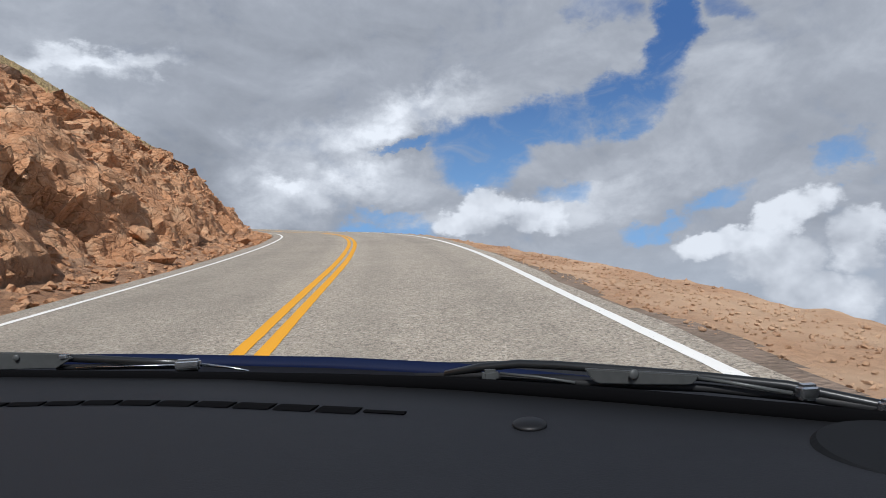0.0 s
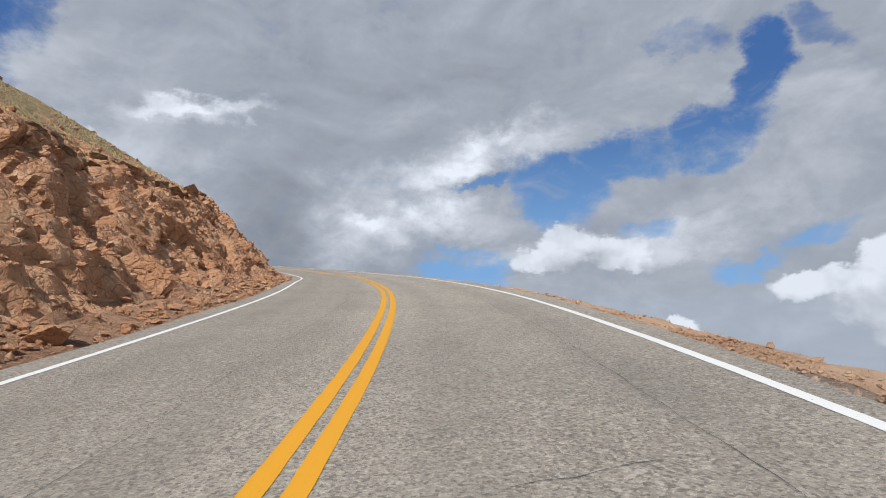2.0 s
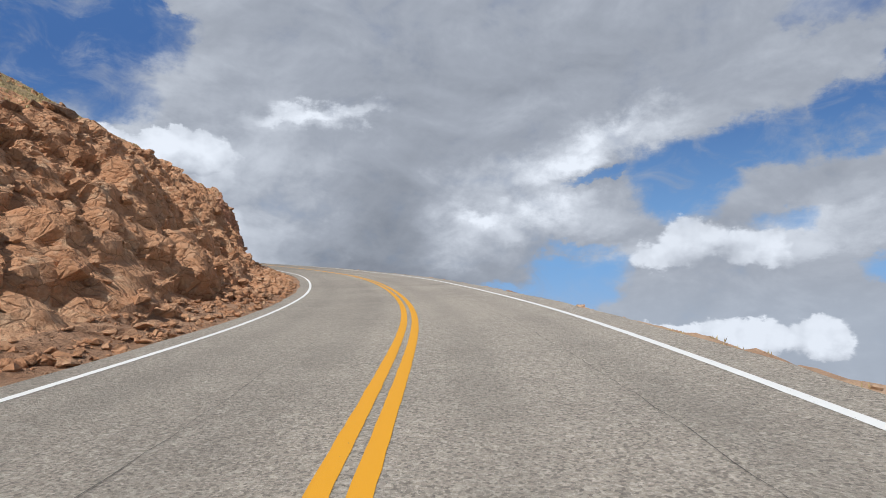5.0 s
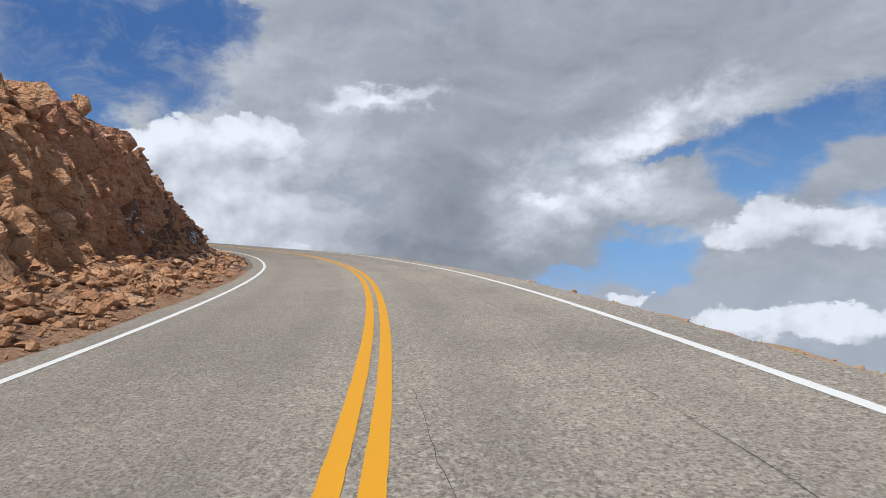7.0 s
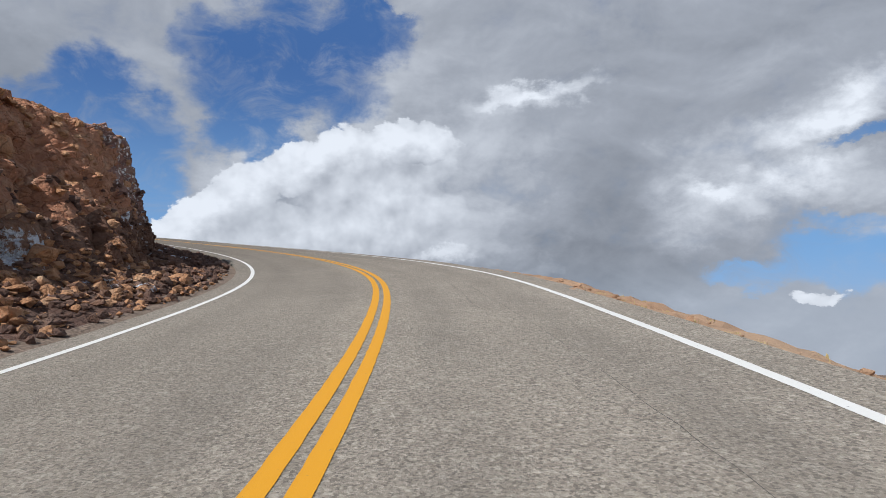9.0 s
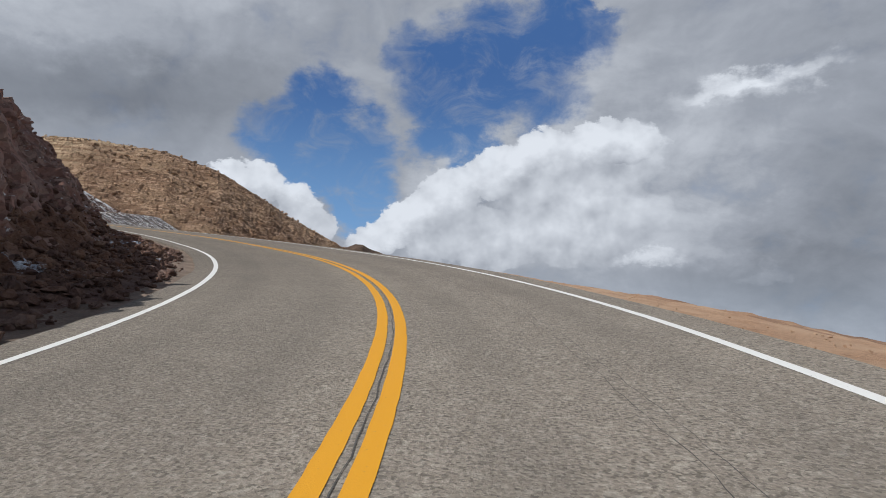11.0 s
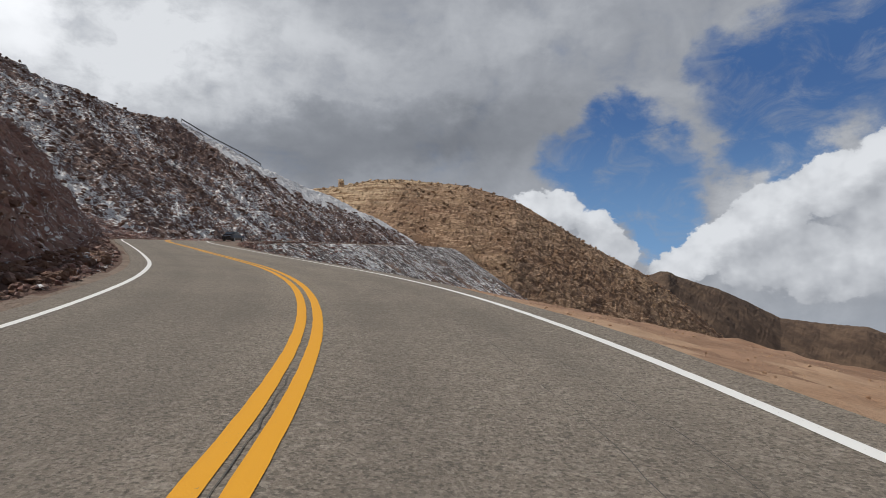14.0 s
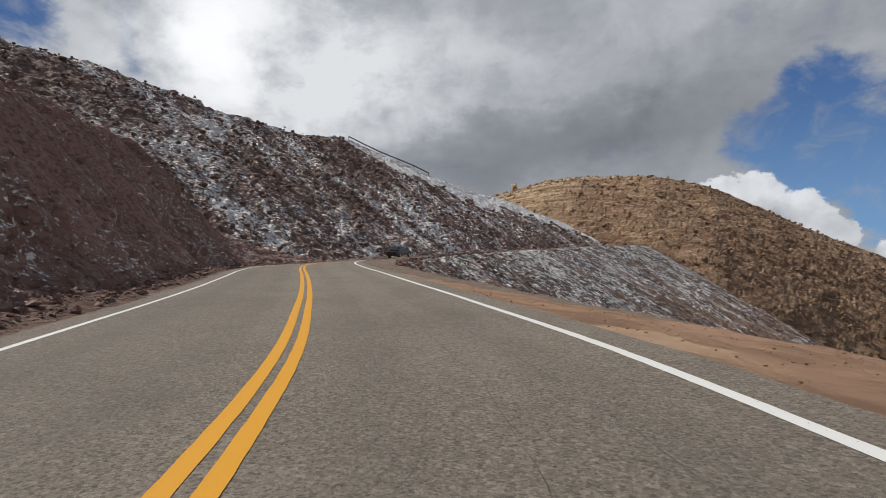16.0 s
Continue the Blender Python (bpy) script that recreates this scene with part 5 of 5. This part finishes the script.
# cowl and bonnet
part("cowl", sheet(xs, lambda x: edge_y(x) - 0.01, lambda x: bonnet_y(x) + 0.05, lambda x: dash_z(edge_y(x)) - 0.03, lambda x: bonnet_z(x, bonnet_y(x) + 0.05) - 0.002 + 0.018 * min(1.0, max(0.0, (x - 0.05) / 0.15)), 5, 0.04), BLACK, car, "black plastic cowl below the windscreen")
part("bonnet", sheet(xs, lambda x: bonnet_y(x), lambda x: 2.05 - 0.10 * x * x, lambda x: bonnet_z(x, bonnet_y(x)), lambda x: -0.72, 10, 0.03), BLUE, car, "dark blue painted bonnet", True)
# thin dull black band that follows the dashboard's front edge
part("windscreen_band", bar([(-0.98, 1.085, -0.222), (-0.585, 0.964, -0.216), (-0.396, 0.899, -0.213), (-0.227, 0.840, -0.210), (-0.073, 0.762, -0.202), (0.058, 0.694, -0.196), (0.213, 0.592, -0.190), (0.382, 0.470, -0.185), (0.60, 0.28, -0.183)], 0.004, 0.0085), VOID, car, "dull black band along the foot of the windscreen", True)


def plate(points, thick):
    """A flat bevelled plate through points in the car's space, its thickness towards the seats."""
    bm = bmesh.new()
    front = [bm.verts.new(Vector(q) + UP + Vector((0, -thick, 0))) for q in points]
    back = [bm.verts.new(Vector(q) + UP) for q in points]
    bm.faces.new(front)
    bm.faces.new(back[::-1])
    for k in range(len(points)):
        j = (k + 1) % len(points)
        bm.faces.new([front[k], back[k], back[j], front[j]])
    bmesh.ops.recalc_face_normals(bm, faces=bm.faces)
    bmesh.ops.bevel(bm, geom=bm.edges[:], offset=0.0012, segments=2, affect="EDGES")
    return bm


def rivet(at):
    bm = bmesh.new()
    bmesh.ops.create_uvsphere(bm, u_segments=16, v_segments=8, radius=0.0052)
    bmesh.ops.scale(bm, vec=(1, 0.45, 1), verts=bm.verts)
    bmesh.ops.translate(bm, vec=Vector(at) + UP, verts=bm.verts)
    return bm


# the wiper before the driver
near = part("wiper", bar([(-0.95, 1.12, -0.196), (-0.604, 1.004, -0.197), (-0.510, 0.972, -0.196), (-0.429, 0.942, -0.197), (-0.356, 0.917, -0.199), (-0.294, 0.895, -0.200)], 0.005, 0.006), WIPER, car, "black windscreen wiper at rest", True)
part("cover_plate", plate([(-0.90, 1.10, -0.185), (-0.604, 1.000, -0.188), (-0.504, 0.966, -0.188), (-0.474, 0.956, -0.194), (-0.503, 0.966, -0.210), (-0.607, 1.001, -0.215), (-0.90, 1.10, -0.214)], 0.006), ARM, near, "grey metal cover plate")
part("blade", bar([(-0.507, 0.971, -0.211), (-0.411, 0.938, -0.208), (-0.303, 0.901, -0.204)], 0.004, 0.004), RUBBER, near, "", True)
part("clip", lump((-0.288, 0.880, -0.199), (0.034, 0.012, 0.017)), CHROME, near, "bright metal clip")
part("rod", bar([(-0.272, 0.884, -0.200), (-0.235, 0.873, -0.203), (-0.202, 0.857, -0.206)], 0.002, 0.0026, 0.5), CHROME, near, "thin bright rod", True)
part("arm_spring", bar([(-0.47, 0.95, -0.2085), (-0.40, 0.928, -0.2055), (-0.305, 0.893, -0.2005)], 0.0012, 0.0012), CHROME, near, "thin bright arm spring", True)
part("rivet", rivet((-0.570, 0.980, -0.195)), ARM, near, "small round rivet", True)
part("tip", lump((-0.488, 0.955, -0.191), (0.016, 0.008, 0.007), 0.002), CHROME, near, "bright bent end of the cover plate")
# the longer wiper before the passenger
far = part("wiper", bar([(0.054, 0.730, -0.194), (0.091, 0.706, -0.182), (0.131, 0.680, -0.174), (0.174, 0.652, -0.172), (0.231, 0.613, -0.171), (0.286, 0.573, -0.170), (0.342, 0.533, -0.171), (0.397, 0.492, -0.180), (0.50, 0.41, -0.184)], 0.005, 0.0048), WIPER, car, "black windscreen wiper at rest", True)
part("blade", bar([(0.02, 0.75, -0.200), (0.091, 0.706, -0.191), (0.189, 0.638, -0.188), (0.286, 0.570, -0.180), (0.352, 0.524, -0.180), (0.45, 0.45, -0.186)], 0.004, 0.0042), RUBBER, far, "", True)
part("cover_plate", plate([(0.187, 0.629, -0.169), (0.277, 0.567, -0.165), (0.271, 0.571, -0.175), (0.264, 0.576, -0.1765), (0.199, 0.621, -0.1835), (0.194, 0.624, -0.181)], 0.005), ARM, far, "grey metal cover plate")
part("rivet", rivet((0.226, 0.594, -0.1695)), ARM, far, "small round rivet", True)
part("clip", lump((0.099, 0.684, -0.186), (0.018, 0.010, 0.013)), ARM, far, "dull grey clip")
part("clip", lump((0.346, 0.513, -0.171), (0.018, 0.012, 0.014)), CHROME, far, "bright metal clip")
part("clip", lump((0.392, 0.478, -0.176), (0.018, 0.012, 0.012)), CHROME, far, "bright metal clip")
part("rod", bar([(0.110, 0.682, -0.184), (0.145, 0.659, -0.184), (0.180, 0.636, -0.186)], 0.0014, 0.0016), ARM, far, "thin dark rod", True)
part("rod", bar([(0.273, 0.571, -0.169), (0.302, 0.550, -0.171), (0.340, 0.523, -0.175)], 0.0016, 0.002), ARM, far, "thin dark rod", True)
part("trim_strip", bar([(0.243, 0.583, -0.189), (0.298, 0.542, -0.187), (0.341, 0.511, -0.185), (0.388, 0.478, -0.184), (0.50, 0.38, -0.182)], 0.0014, 0.0018), CHROME, car, "bright strip under the glass", True)
# lower body and wheels, so that it stands on the road
part("body", lump((-0.3, 0.55, -0.72), (1.72, 2.5, 0.42), 0.09), BLUE, car, "dark blue car body")
for sx in (-1.08, 0.48):
    for sy in (1.45, -0.55):
        bm = bmesh.new()
        bmesh.ops.create_cone(bm, cap_ends=True, segments=32, radius1=0.32, radius2=0.32, depth=0.21, matrix=Matrix.Translation((sx, sy, -0.86)) @ Matrix.Translation(UP) @ Matrix.Rotation(math.pi / 2, 4, "Y"))
        wheel = part("wheel", bm, RUBBER, car, "black car tyre")
        bm = bmesh.new()
        bmesh.ops.create_cone(bm, cap_ends=True, segments=24, radius1=0.2, radius2=0.2, depth=0.225, matrix=Matrix.Translation((sx, sy, -0.86)) @ Matrix.Translation(UP) @ Matrix.Rotation(math.pi / 2, 4, "Y"))
        part("rim", bm, ARM, wheel)
